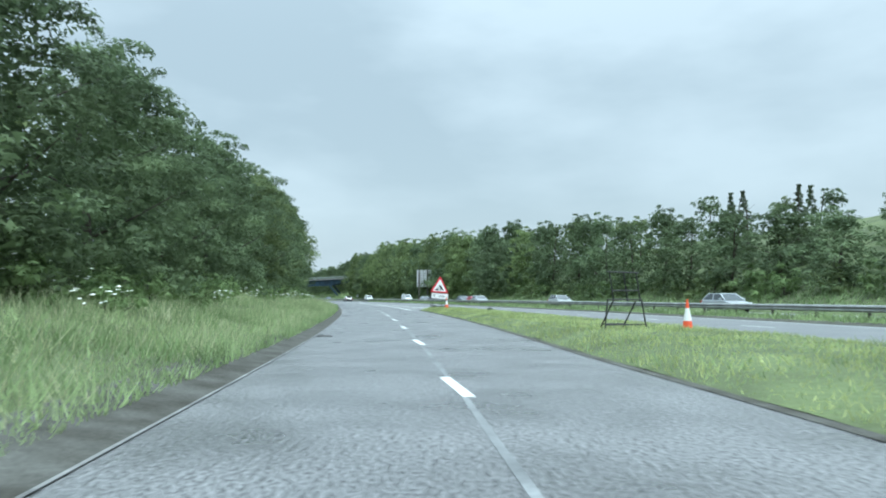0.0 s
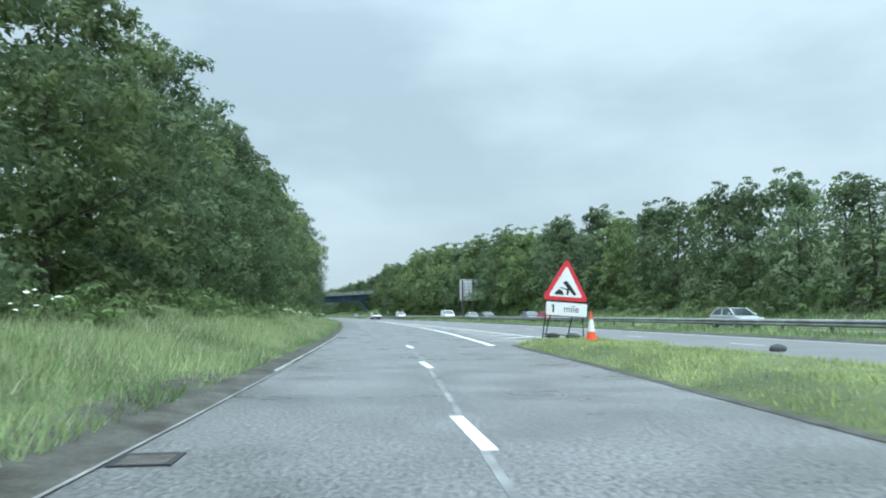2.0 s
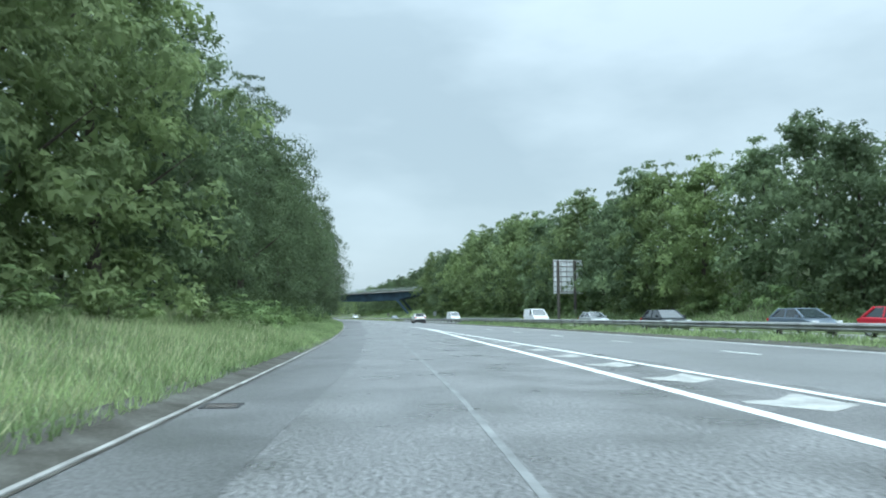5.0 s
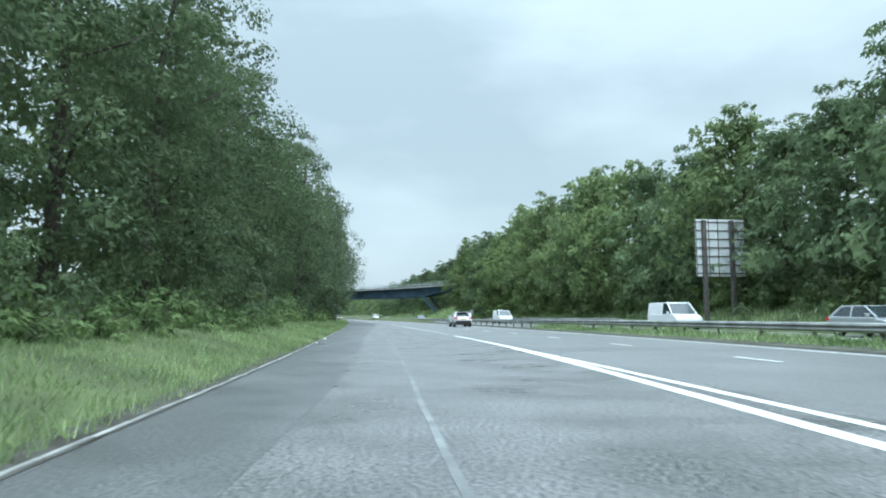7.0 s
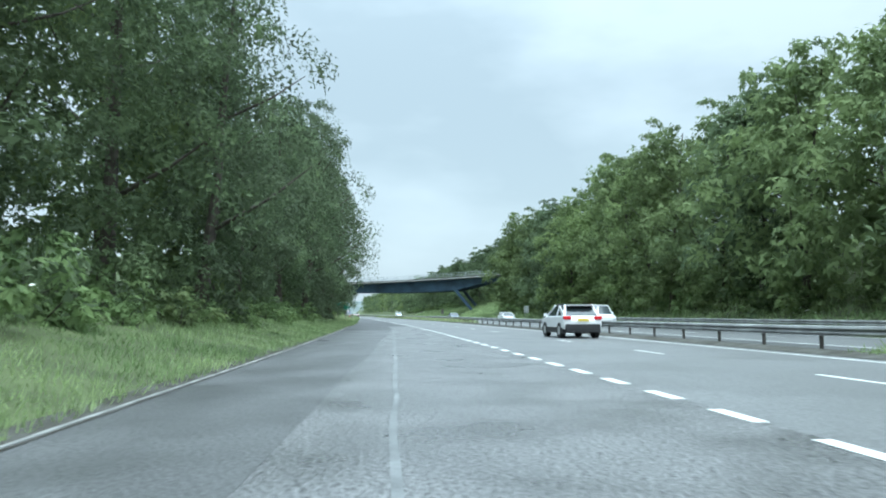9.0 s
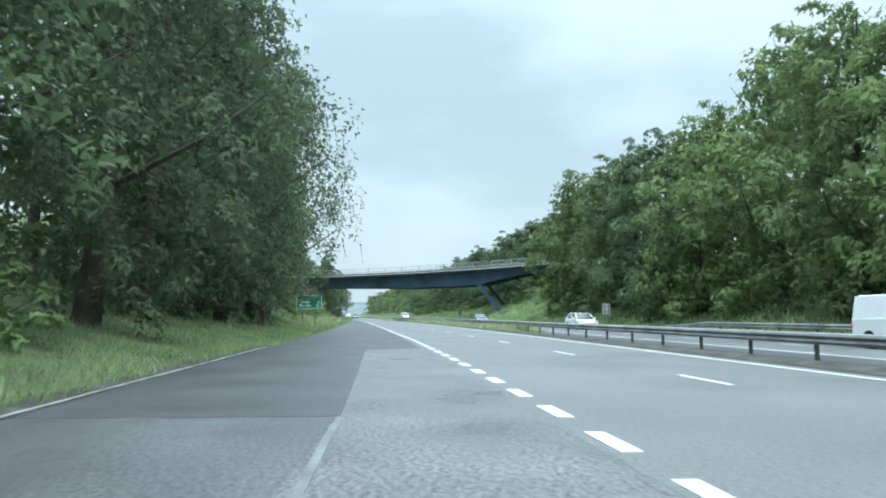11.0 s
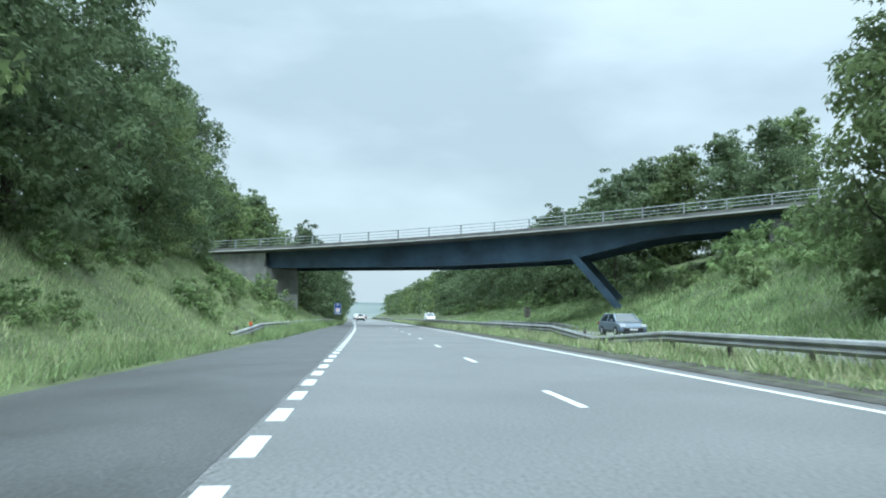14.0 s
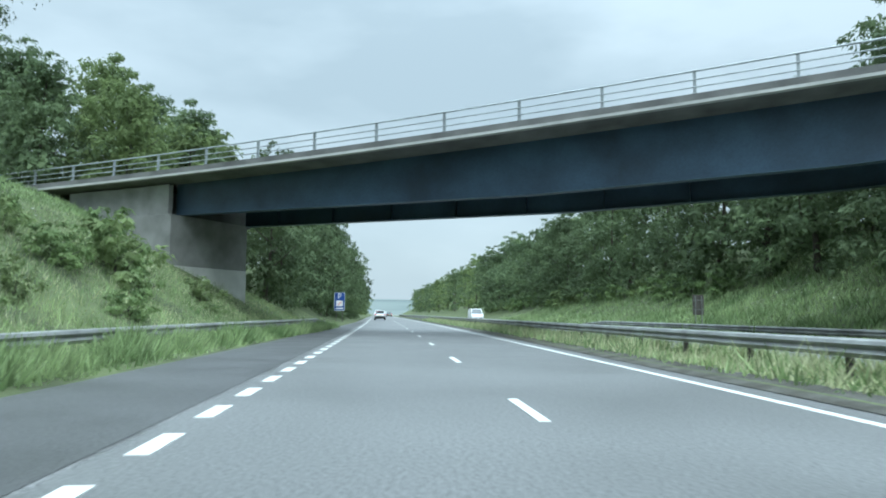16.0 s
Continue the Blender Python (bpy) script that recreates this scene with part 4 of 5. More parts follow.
isle_cols = [(lambda u: (lambda w: along(ISLE, w) + u * (-0.3 - along(ISLE, w))))(u) for u in (0, 0.05, 0.12, 0.2, 0.35, 0.5, 0.65, 0.8, 0.88, 0.95, 1.0)]
island = setting("verge_island", *strip(isle_cols, isle_v, 0.0, isle_z), M_SOIL, "raised grassy island between slip road and main road", "verge", True)
setting("verge_margin", *strip([beside(ISLE, -0.2), beside(ISLE, 0.02)], isle_v, 0.008), M_GRIT, "gritty dark margin at the edge of the island", "verge")


# ---- grass ----
def blades(name, count, where, low, high, width, mat, label, seed, lean=1.0):
    rng = np.random.default_rng(seed)
    pts = where(rng, count)
    n = len(pts)
    clump = np.array([noise.noise(Vector((p[0] * 0.55, p[1] * 0.55, 2.0))) for p in pts])
    h = rng.uniform(low, high, n) * rng.uniform(0.6, 1.0, n) * np.clip(1.0 + 1.1 * clump, 0.45, 1.7)
    a = rng.uniform(0, 2 * np.pi, n)
    b = rng.normal(0.6, 1.7, n) + 3.0 * clump
    w = width * rng.uniform(0.6, 1.4, n)
    tri = np.empty((n, 3, 3))
    side = np.stack([np.cos(a) * w, np.sin(a) * w, np.zeros(n)], axis=1)
    tri[:, 0], tri[:, 1] = pts - side, pts + side
    bend = lean * rng.uniform(0.1, 0.95, n)
    tri[:, 2] = pts + np.stack([np.cos(b) * h * bend, np.sin(b) * h * bend, h], axis=1)
    me = bpy.data.meshes.new(name)
    me.vertices.add(n * 3)
    me.vertices.foreach_set("co", tri.astype(np.float32).ravel())
    me.loops.add(n * 3)
    me.loops.foreach_set("vertex_index", np.arange(n * 3, dtype=np.int32))
    me.polygons.add(n)
    me.polygons.foreach_set("loop_start", np.arange(0, n * 3, 3, dtype=np.int32))
    me.polygons.foreach_set("loop_total", np.full(n, 3, dtype=np.int32))
    me.materials.append(mat)
    me.update(calc_edges=True)
    return tagged(new(name, me), label, "grass", "", "stuff")


def scatter(v0, v1, d_of, height, thin=0.0):
    """Places in a band: d_of(v, u) gives d for a random u in 0..1."""
    def pick(rng, count):
        out = []
        for w, u in zip(rng.uniform(v0, v1, count), rng.uniform(0, 1, count)):
            d = d_of(w, u)
            if thin and noise.noise(Vector((w * 0.35, d * 0.5, 4.0))) < thin - 1:
                continue
            q = place(w, d, height(w, d) - 0.02)
            out.append((q.x, q.y, q.z))
        return np.array(out)
    return pick


GL = [(300, -4.9), (307, -4.4), (335, -4.4), (345, -4.0), (356, -3.1), (371, -2.6)]
blades("verge_grass", 100000, scatter(0, 130, lambda w, u: along(LEFT, w) - 0.45 - 6.0 * u ** 1.3, rough_ground), 0.12, 0.40, 0.012, M_GRASS, "tall green grass on the verge of the slip road", 1)
blades("verge_grass", 36000, scatter(0, 130, lambda w, u: along(LEFT, w) - 0.7 - 5.4 * u, rough_ground), 0.2, 0.48, 0.008, M_HAY, "pale flowering grass stalks on the verge", 2)
blades("verge_grass", 95000, scatter(120, 285, lambda w, u: along(LEFT, w) - 0.14 - 4.8 * u ** 1.25, rough_ground), 0.08, 0.28, 0.012, M_GRASS, "green grass verge beside the kerb", 3)
blades("bank_grass", 85000, scatter(262, 372, lambda w, u: along(LEFT, w) - 0.2 - 13.0 * u ** 1.25, rough_ground), 0.14, 0.40, 0.019, M_GRASS, "long green grass on the steep bank", 4)
blades("bank_grass", 32000, scatter(262, 372, lambda w, u: along(LEFT, w) - 0.5 - 12.0 * u, rough_ground), 0.22, 0.46, 0.012, M_HAY, "pale seeding grass on the steep bank", 5)
blades("island_grass", 58000, scatter(-16, 70.5, lambda w, u: along(ISLE, w) + 0.03 + (-0.38 - along(ISLE, w)) * u, isle_z), 0.05, 0.17, 0.011, M_ISLE, "pale yellow-green grass on the island", 6)
blades("island_grass", 26000, scatter(-16, 70.5, lambda w, u: along(ISLE, w) + 0.03 + (-0.38 - along(ISLE, w)) * u, isle_z), 0.05, 0.17, 0.012, M_GRASS, "green grass on the island", 7)
blades("bank_grass", 15000, scatter(306, 369, lambda w, u: along(GL, w) + 0.25 + 1.0 * u, rough_ground), 0.3, 0.72, 0.026, M_GRASS, "long grass growing up in front of the guard rail", 12)
blades("bank_grass", 14000, scatter(318, 366, lambda w, u: along(LEFT, w) - 12.5 - 9.0 * u, rough_ground), 0.2, 0.5, 0.04, M_GRASS, "long grass at the top of the bank", 14)
blades("reserve_grass", 36000, scatter(20, 192, lambda w, u: 8.35 + 3.1 * u, rough_ground), 0.12, 0.4, 0.03, M_GRASS, "rough grass in the central reserve", 8)
blades("reserve_grass", 32000, scatter(262, 420, lambda w, u: 8.5 + 2.4 * u, rough_ground), 0.15, 0.5, 0.022, M_HAY, "pale seeding grass in the central reserve", 13)
blades("reserve_grass", 26000, scatter(262, 420, lambda w, u: 8.35 + 3.1 * u, rough_ground), 0.15, 0.5, 0.026, M_GRASS, "rough grass in the central reserve", 9)
blades("far_bank_grass", 52000, scatter(20, 420, lambda w, u: 20.4 + 8.5 * u, rough_ground), 0.2, 0.65, 0.05, M_GRASS, "long grass on the far verge and bank", 10)
blades("far_bank_grass", 26000, scatter(280, 372, lambda w, u: 22 + 14 * u, rough_ground), 0.25, 0.7, 0.05, M_GRASS, "long grass on the far bank beneath the bridge", 11)


def flower_heads(name, spots, seed, label):
    """Flat white flower heads on thin stalks."""
    rng = random.Random(seed)
    verts, faces, stalks = [], [], []
    for w, d, count, spread in spots:
        for k in range(count):
            q = place(w + rng.gauss(0, spread), d + rng.gauss(0, spread * 0.6))
            q.z = rough_ground(w, d) + rng.uniform(0.4, 0.8)
            r = rng.uniform(0.035, 0.08)
            i = len(verts)
            verts.append(q + Vector((0, 0, 0.02)))
            for j in range(6):
                verts.append(q + Vector((r * math.cos(j * 1.047), r * math.sin(j * 1.047), rng.uniform(-0.015, 0.015))))
            faces += [(i, i + 1 + j, i + 1 + (j + 1) % 6) for j in range(6)]
            stalks += [q + Vector((0.007, 0, 0)), q + Vector((-0.007, 0, 0)), q + Vector((0, 0.0, -0.8))]
    tagged(new("flower_stalks", mesh_of("flower_stalks", stalks, [(k, k + 1, k + 2) for k in range(0, len(stalks), 3)], M_GRASS)), "thin green stalks of the cow parsley", "flowers", "", "stuff")
    return tagged(new(name, mesh_of(name, verts, faces, M_FLOWER)), label, "flowers", "", "stuff")


frng = random.Random(5)
spots = [(frng.uniform(14, 60), None, frng.randint(5, 14), 0.6) for _ in range(16)] + [(frng.uniform(85, 108), None, frng.randint(12, 26), 0.5) for _ in range(9)] + \
        [(frng.uniform(130, 190), None, frng.randint(2, 5), 0.8) for _ in range(10)]
flower_heads("cow_parsley", [(w, along(LEFT, w) - frng.uniform(3.2, 6.0), c, s) for w, _, c, s in spots], 3, "white flowering cow parsley in the verge")
flower_heads("cow_parsley", [(frng.uniform(140, 360), frng.uniform(21.5, 29), frng.randint(3, 8), 0.8) for _ in range(34)], 4, "white flowering cow parsley on the far bank")
flower_heads("cow_parsley", [(w, along(LEFT, w) - frng.uniform(5, 12), frng.randint(2, 5), 0.7) for w in [frng.uniform(285, 345) for _ in range(18)]], 6, "white flowering cow parsley on the bank")


# ---- guard rails ----
BEAM = [(0.0, 0.44), (0.07, 0.46), (0.10, 0.52), (0.03, 0.59), (0.10, 0.66), (0.07, 0.72), (0.0, 0.745), (-0.02, 0.74), (-0.02, 0.445)]


def guard_rail(d_of, v0, v1, sides, label, z_of, pitch=3.2, ends=2.0):
    q = place(v0, d_of(v0))
    g = thing("guard_rail", pose(q.x, q.y, 0), label, "guard rail", "guard rails")
    inv = g.matrix_basis.inverted()
    n = max(2, int((v1 - v0) / 3))
    for side in sides:
        verts, faces = [], []
        m = len(BEAM)
        for i in range(n + 1):
            w = v0 + (v1 - v0) * i / n
            drop = 0.35 * (1 - smooth(v0, v0 + ends * 3, w)) + 0.35 * smooth(v1 - ends * 3, v1, w)
            for x, z in BEAM:
                verts.append(inv @ place(w, d_of(w) + side * (0.10 + x), z + z_of(w) - drop))
            if i:
                a = (i - 1) * m
                for j in range(m):
                    f = (a + j, a + (j + 1) % m, a + m + (j + 1) % m, a + m + j)
                    faces.append(f if side > 0 else f[::-1])
        ob = new("beam", mesh_of("beam", verts, faces, M_STEEL))
        ob.parent = g
    bm = bmesh.new()
    box(bm, -0.045, 0.045, -0.05, 0.05, -0.6, 0.66, 0.008)
    me = bpy.data.meshes.new("post")
    bm.to_mesh(me)
    bm.free()
    me.materials.append(M_POST)
    w = v0 + 1.5
    while w < v1 - 1:
        p = inv @ place(w, d_of(w), z_of(w))
        piece("post", me, g, pose(p.x, p.y, p.z, 0, 0, turn_at(w)))
        w += pitch * math.cos(radians(turn_at(w)))
    return g


def low(w):
    return lift(w, 9.7) + 0.04 - 0.04 * smooth(188, 196, w) * (1 - smooth(258, 264, w))


guard_rail(const(9.75), -30, 300, (-1, 1), "weathered double-sided steel guard rail in the central reserve", low)
guard_rail(const(9.75), 300, 560, (-1, 1), "weathered double-sided steel guard rail in the central reserve", low)
guard_rail(const(20.7), 196, 262, (-1,), "steel guard rail on the far verge before a large sign", lambda w: 0.1)
guard_rail(const(20.7), 334, 378, (-1,), "steel guard rail on the far verge beneath the bridge", lambda w: -0.08)
guard_rail(lambda w: along(GL, w), 303, 371, (1,), "grass-grown steel guard rail in front of the bridge abutment", lambda w: 0.0)

# ---- bridge ----
AX = Vector((0.9888, -0.1488, 0))
bridge = thing("bridge", Matrix.Translation((-81.9, 349.7, 0)) @ Matrix.Rotation(math.atan2(AX.y, AX.x), 4, "Z"),
               "blue steel girder road bridge with concrete deck edge and metal parapets", "bridge")
DECK_W = 9.6


def deck_top(s):
    return 9.96 + 0.030 * s + 0.0005 * s * s


def girder_low(s):
    return float(np.interp(s, [-30, -22, 0, 13, 15.8, 23.5, 26, 60], [7.1, 7.0, 6.75, 7.05, 7.25, 8.95, 9.25, 11.0]))


def bridge_loft(name, section, stations, mat, label="", smooth_it=False):
    """section(s) gives a closed outline of (y, z)."""
    verts, faces = [], []
    m = len(section(stations[0]))
    for i, s in enumerate(stations):
        for y, z in section(s):
            verts.append((s, y, z))
        if i:
            a = (i - 1) * m
            faces += [(a + j, a + (j + 1) % m, a + m + (j + 1) % m, a + m + j) for j in range(m)]
    faces += [tuple(range(m))[::-1], tuple(range(len(verts) - m, len(verts)))]
    ob = new(name, mesh_of(name, verts, faces, mat, smooth_it))
    ob.parent = bridge
    if label:
        ob["label"] = label
    bmx = bmesh.new()
    bmx.from_mesh(ob.data)
    bmesh.ops.recalc_face_normals(bmx, faces=bmx.faces)
    bmx.to_mesh(ob.data)
    bmx.free()
    return ob


ST = [-44 + 2 * k for k in range(46)]
# deck, edge beams and rear walls share one dark concrete colour
bridge_loft("deck", lambda s: [(0.22, deck_top(s) - 0.12), (DECK_W - 0.22, deck_top(s) - 0.12), (DECK_W - 0.22, deck_top(s) - 0.42), (DECK_W - 1.6, deck_top(s) - 0.58), (1.6, deck_top(s) - 0.58), (0.22, deck_top(s) - 0.42)], ST, M_DARKCONC, "dark concrete deck slab")
for y0, y1 in ((0.0, 0.25), (DECK_W - 0.25, DECK_W)):
    bridge_loft("edge_beam", lambda s: [(y0, deck_top(s)), (y1, deck_top(s)), (y1, deck_top(s) - 0.30), (y0, deck_top(s) - 0.30)], ST, M_DARKCONC, "weathered dark concrete edge beam")
    bridge_loft("fascia", lambda s: [(y0 - 0.03, deck_top(s) - 0.303), (y1 + 0.03, deck_top(s) - 0.303), (y1 + 0.03, deck_top(s) - 0.43), (y0 - 0.03, deck_top(s) - 0.43)], ST, M_CONC, "pale concrete fascia")
GS = [-23 + 1.3 * k for k in range(52)]
for y in (1.7, DECK_W - 1.7):
    bridge_loft("girder", lambda s: [(y - 0.04, deck_top(s) - 0.585), (y + 0.04, deck_top(s) - 0.585), (y + 0.04, girder_low(s) + 0.07), (y + 0.27, girder_low(s) + 0.06), (y + 0.27, girder_low(s)),
                                     (y - 0.27, girder_low(s)), (y - 0.27, girder_low(s) + 0.06), (y - 0.04, girder_low(s) + 0.07)], GS, M_BLUE)
for k in range(9):
    s = -20 + k * 4.4
    for y in (1.7, DECK_W - 1.7):
        bm = bmesh.new()
        box(bm, s - 0.015, s + 0.015, y + 0.045 if y < 4 else y - 0.3, y + 0.3 if y < 4 else y - 0.045, girder_low(s) + 0.08, deck_top(s) - 0.62)
        part("stiffener", bm, M_BLUE, bridge)
# slanting legs on the far side
for y in (1.7, DECK_W - 1.7):
    bm = bmesh.new()
    a, b = Vector((15.6, y, 7.5)), Vector((21.2, y, 1.0))
    q = (b - a).to_track_quat("Z", "Y").to_matrix().to_4x4()
    box(bm, -0.28, 0.28, -0.34, 0.34, 0, (b - a).length, 0.03, Matrix.Translation(a) @ q)
    part("leg", bm, M_BLUE, bridge, "slanting blue steel leg")
    bm = bmesh.new()
    box(bm, 20.3, 22.2, y - 0.7, y + 0.7, -0.3, 1.5, 0.04)
    part("leg_footing", bm, M_CONC, bridge)
# near abutment
bm = bmesh.new()
box(bm, -31, -22.4, 0.7, 7.4, -0.8, 3.9, 0.03)
part("abutment", bm, M_PIER, bridge, "pale concrete abutment wall")
# upper part in a darker concrete than the wall below
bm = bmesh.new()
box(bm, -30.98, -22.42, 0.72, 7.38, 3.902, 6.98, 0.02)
part("abutment_top", bm, M_MIDCONC, bridge, "darker upper wall of the abutment")
bm = bmesh.new()
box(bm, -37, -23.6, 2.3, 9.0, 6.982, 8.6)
part("bearing_wall", bm, M_DARKCONC, bridge)
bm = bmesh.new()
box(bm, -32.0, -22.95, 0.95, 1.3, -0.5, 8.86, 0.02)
part("wing_wall", bm, M_MIDCONC, bridge)
bm = bmesh.new()
box(bm, 34, 44, 1.0, 9.0, 5.0, 10.4)
part("far_abutment", bm, M_DARKCONC, bridge)
for y, tag in ((0.12, "near"), (DECK_W - 0.12, "far")):
    bmp = bmesh.new()
    box(bmp, -0.06, 0.06, -0.06, 0.06, 0.0, 0.98, 0.01)
    box(bmp, -0.1, 0.1, -0.09, 0.09, -0.02, 0.03)
    me = bpy.data.meshes.new("parapet_post")
    bmp.to_mesh(me)
    bmp.free()
    me.materials.append(M_RAIL)
    k = -9
    while -11.55 + 3.82 * k < 46:
        s = -11.55 + 3.82 * k
        if s > -44:
            piece("parapet_post", me, bridge, pose(s, y, deck_top(s)))
        k += 1
    for zz, r in ((0.96, 0.045), (0.60, 0.032), (0.28, 0.032)):
        bmr = bmesh.new()
        rings = [[bmr.verts.new((q, y - 0.06 + r * math.cos(a * 1.0472), deck_top(q) + zz + r * math.sin(a * 1.0472))) for a in range(6)] for q in ST]
        for ra, rb in zip(rings, rings[1:]):
            for a in range(6):
                bmr.faces.new((ra[a], ra[(a + 1) % 6], rb[(a + 1) % 6], rb[a]))
        part("parapet_rail", bmr, M_RAIL, bridge)


# ---- signs ----
def letters(text, size, mat, parent, x, y, z, name="lettering"):
    cu = bpy.data.curves.new(name, "FONT")
    cu.body, cu.size, cu.extrude, cu.align_x, cu.align_y = text, size, 0.002, "CENTER", "CENTER"
    tmp = bpy.data.objects.new(name, cu)
    me = bpy.data.meshes.new_from_object(tmp)
    bpy.data.objects.remove(tmp)
    bpy.data.curves.remove(cu)
    me.materials.clear()
    me.materials.append(mat)
    ob = new(name, me)
    ob.parent = parent
    ob.matrix_basis = pose(x, y, z, 90, 0, 0)
    return ob


def round_rect(w, h, r, cx=0.0, cz=0.0):
    pts = []
    for sx, sz, a0 in ((1, 1, 0), (-1, 1, 90), (-1, -1, 180), (1, -1, 270)):
        for k in range(4):
            a = radians(a0 + 30 * k)
            pts.append((cx + sx * (w / 2 - r) + r * math.cos(a), cz + sz * (h / 2 - r) + r * math.sin(a)))
    return pts


def plate(name, outline, y0, y1, mat, parent, label=""):
    bm = bmesh.new()
    prism(bm, outline, y0, y1)
    bmesh.ops.recalc_face_normals(bm, faces=bm.faces)
    return part(name, bm, mat, parent, label)


# direction sign
g = thing("direction_sign", pose(-67.36, 272.95, 0.5, 0, 0, 11), "green road sign with white lettering on two posts in the grass", "road sign")
plate("border", round_rect(2.26, 1.16, 0.07, 0, 1.82), -0.02, 0.02, M_WHITE, g)
plate("panel", round_rect(2.20, 1.10, 0.05, 0, 1.82), -0.026, -0.0205, M_GREEN, g)
letters("A19", 0.27, M_GOLD, g, 0.08, -0.028, 2.20)
letters("Durham", 0.30, M_WHITE, g, -0.44, -0.028, 1.81)
letters("10", 0.30, M_WHITE, g, 0.84, -0.028, 1.81)
letters("Teesside", 0.30, M_WHITE, g, -0.40, -0.028, 1.49)
letters("26", 0.30, M_WHITE, g, 0.80, -0.028, 1.49)
for x in (-0.62, 0.56):
    bm = bmesh.new()
    tube(bm, (x, 0.06, -1.0), (x, 0.06, 2.3), 0.045, None, 10)
    part("post", bm, M_POST, g)


def triangle(w, r, zc):
    """A triangle with rounded corners, point up."""
    pts = []
    hgt = w * 0.88
    for (x, z), a0 in (((w / 2, 0), -90), ((0, hgt), 30), ((-w / 2, 0), 150)):
        cx, cz = x * (1 - 2 * r / w * 1.73 if x else 1), (z + r if z == 0 else z - 2 * r)
        for k in range(5):
            a = radians(a0 + 30 * k)
            pts.append((cx + r * math.cos(a), zc + cz + r * math.sin(a)))
    return pts


def works_frame(g, wide, high, mat):
    bm = bmesh.new()
    for x in (-wide / 2, wide / 2):
        tube(bm, (x, -0.02, 0.02), (x * 0.82, 0.02, high), 0.022, None, 6)
        tube(bm, (x * 0.55, 0.75, 0.02), (x * 0.55, 0.04, high * 0.95), 0.022, None, 6)
    tube(bm, (-wide / 2, -0.02, 0.16), (wide / 2, -0.02, 0.16), 0.02, None, 6)
    tube(bm, (-wide * 0.27, 0.65, 0.16), (wide * 0.27, 0.65, 0.16), 0.02, None, 6)
    tube(bm, (-wide * 0.41, 0.02, high), (wide * 0.41, 0.02, high), 0.02, None, 6)
    return part("stand", bm, mat, g, "black folding steel stand")


zi = 0.27
g = thing("works_sign", pose(3.62, 66.15, zi - 0.03, 0, 4, 15), "red and white triangular road works sign with plate on folding stand", "road sign")
works_frame(g, 1.5, 1.5, M_BLACK)
plate("red_triangle", triangle(1.72, 0.10, 1.36), -0.05, -0.03, M_RED, g)
plate("white_field", triangle(1.25, 0.05, 1.49), -0.056, -0.0505, M_WHITE, g)
plate("heap", [(-0.42, 1.56), (-0.05, 1.56), (-0.14, 1.70), (-0.24, 1.75), (-0.34, 1.68)], -0.061, -0.0565, M_BLACK, g)
plate("slanting_bar", [(-0.12, 1.98), (0.02, 2.06), (0.40, 1.60), (0.30, 1.56)], -0.061, -0.0565, M_BLACK, g)
plate("short_bar", [(0.06, 1.90), (0.13, 1.84), (0.10, 1.57), (0.02, 1.57)], -0.061, -0.0565, M_BLACK, g)
plate("thin_bar", [(-0.24, 1.80), (-0.20, 1.82), (0.08, 1.77), (0.08, 1.73)], -0.061, -0.0565, M_BLACK, g)
plate("plate_border", round_rect(1.56, 0.52, 0.05, 0.06, 1.06), -0.05, -0.03, M_BLACK, g)
plate("plate", round_rect(1.50, 0.46, 0.04, 0.06, 1.06), -0.056, -0.0505, M_WHITE, g)
plate("digit", [(-0.40, 0.93), (-0.40, 1.20), (-0.45, 1.20), (-0.51, 1.15), (-0.49, 1.12), (-0.455, 1.145), (-0.455, 0.93)], -0.061, -0.0565, M_BLACK, g)
letters("mile", 0.34, M_BLACK, g, 0.23, -0.058, 1.07)


def sandbag(x, y, z, rz):
    bm = bmesh.new()
    bmesh.ops.create_uvsphere(bm, u_segments=12, v_segments=8, radius=1.0)
    for p in bm.verts:
        k = 1 + 0.12 * noise.noise(p.co * 2.3)
        p.co = Vector((p.co.x * 0.26 * k, p.co.y * 0.16 * k, max(-0.06, p.co.z * 0.12 * k)))
    me = bpy.data.meshes.new("sandbag")
    bm.to_mesh(me)
    bm.free()
    me.materials.append(M_BAG)
    ob = new("sandbag", me)
    ob.matrix_basis = pose(x, y, z + 0.06, 0, 0, rz)
    return tagged(ob, "dark filled sandbag weighing down the sign stand", "sandbag", "sandbags")


sandbag(3.30, 66.55, zi + 0.02, 20)
sandbag(3.95, 66.05, zi + 0.02, -10)
sandbag(8.1, 58.6, isle_z(57, -0.9) + 0.02, 35)


def cone(x, y, z, high, label):
    g = thing("traffic_cone", pose(x, y, z), label, "traffic cone", "traffic cones")
    bm = bmesh.new()
    box(bm, -0.21 * high, 0.21 * high, -0.21 * high, 0.21 * high, 0, 0.05 * high, 0.01)
    part("base", bm, M_ORANGE, g)
    levels = [(0.05, 0.17), (0.30, 0.128), (0.72, 0.062), (1.0, 0.03)]
    for name, i, mat in (("lower_cone", 0, M_ORANGE), ("white_band", 1, M_WHITE), ("upper_cone", 2, M_ORANGE)):
        bm = bmesh.new()
        tube(bm, (0, 0, levels[i][0] * high), (0, 0, levels[i + 1][0] * high), levels[i][1] * high, levels[i + 1][1] * high, 16)
        part(name, bm, mat, g)


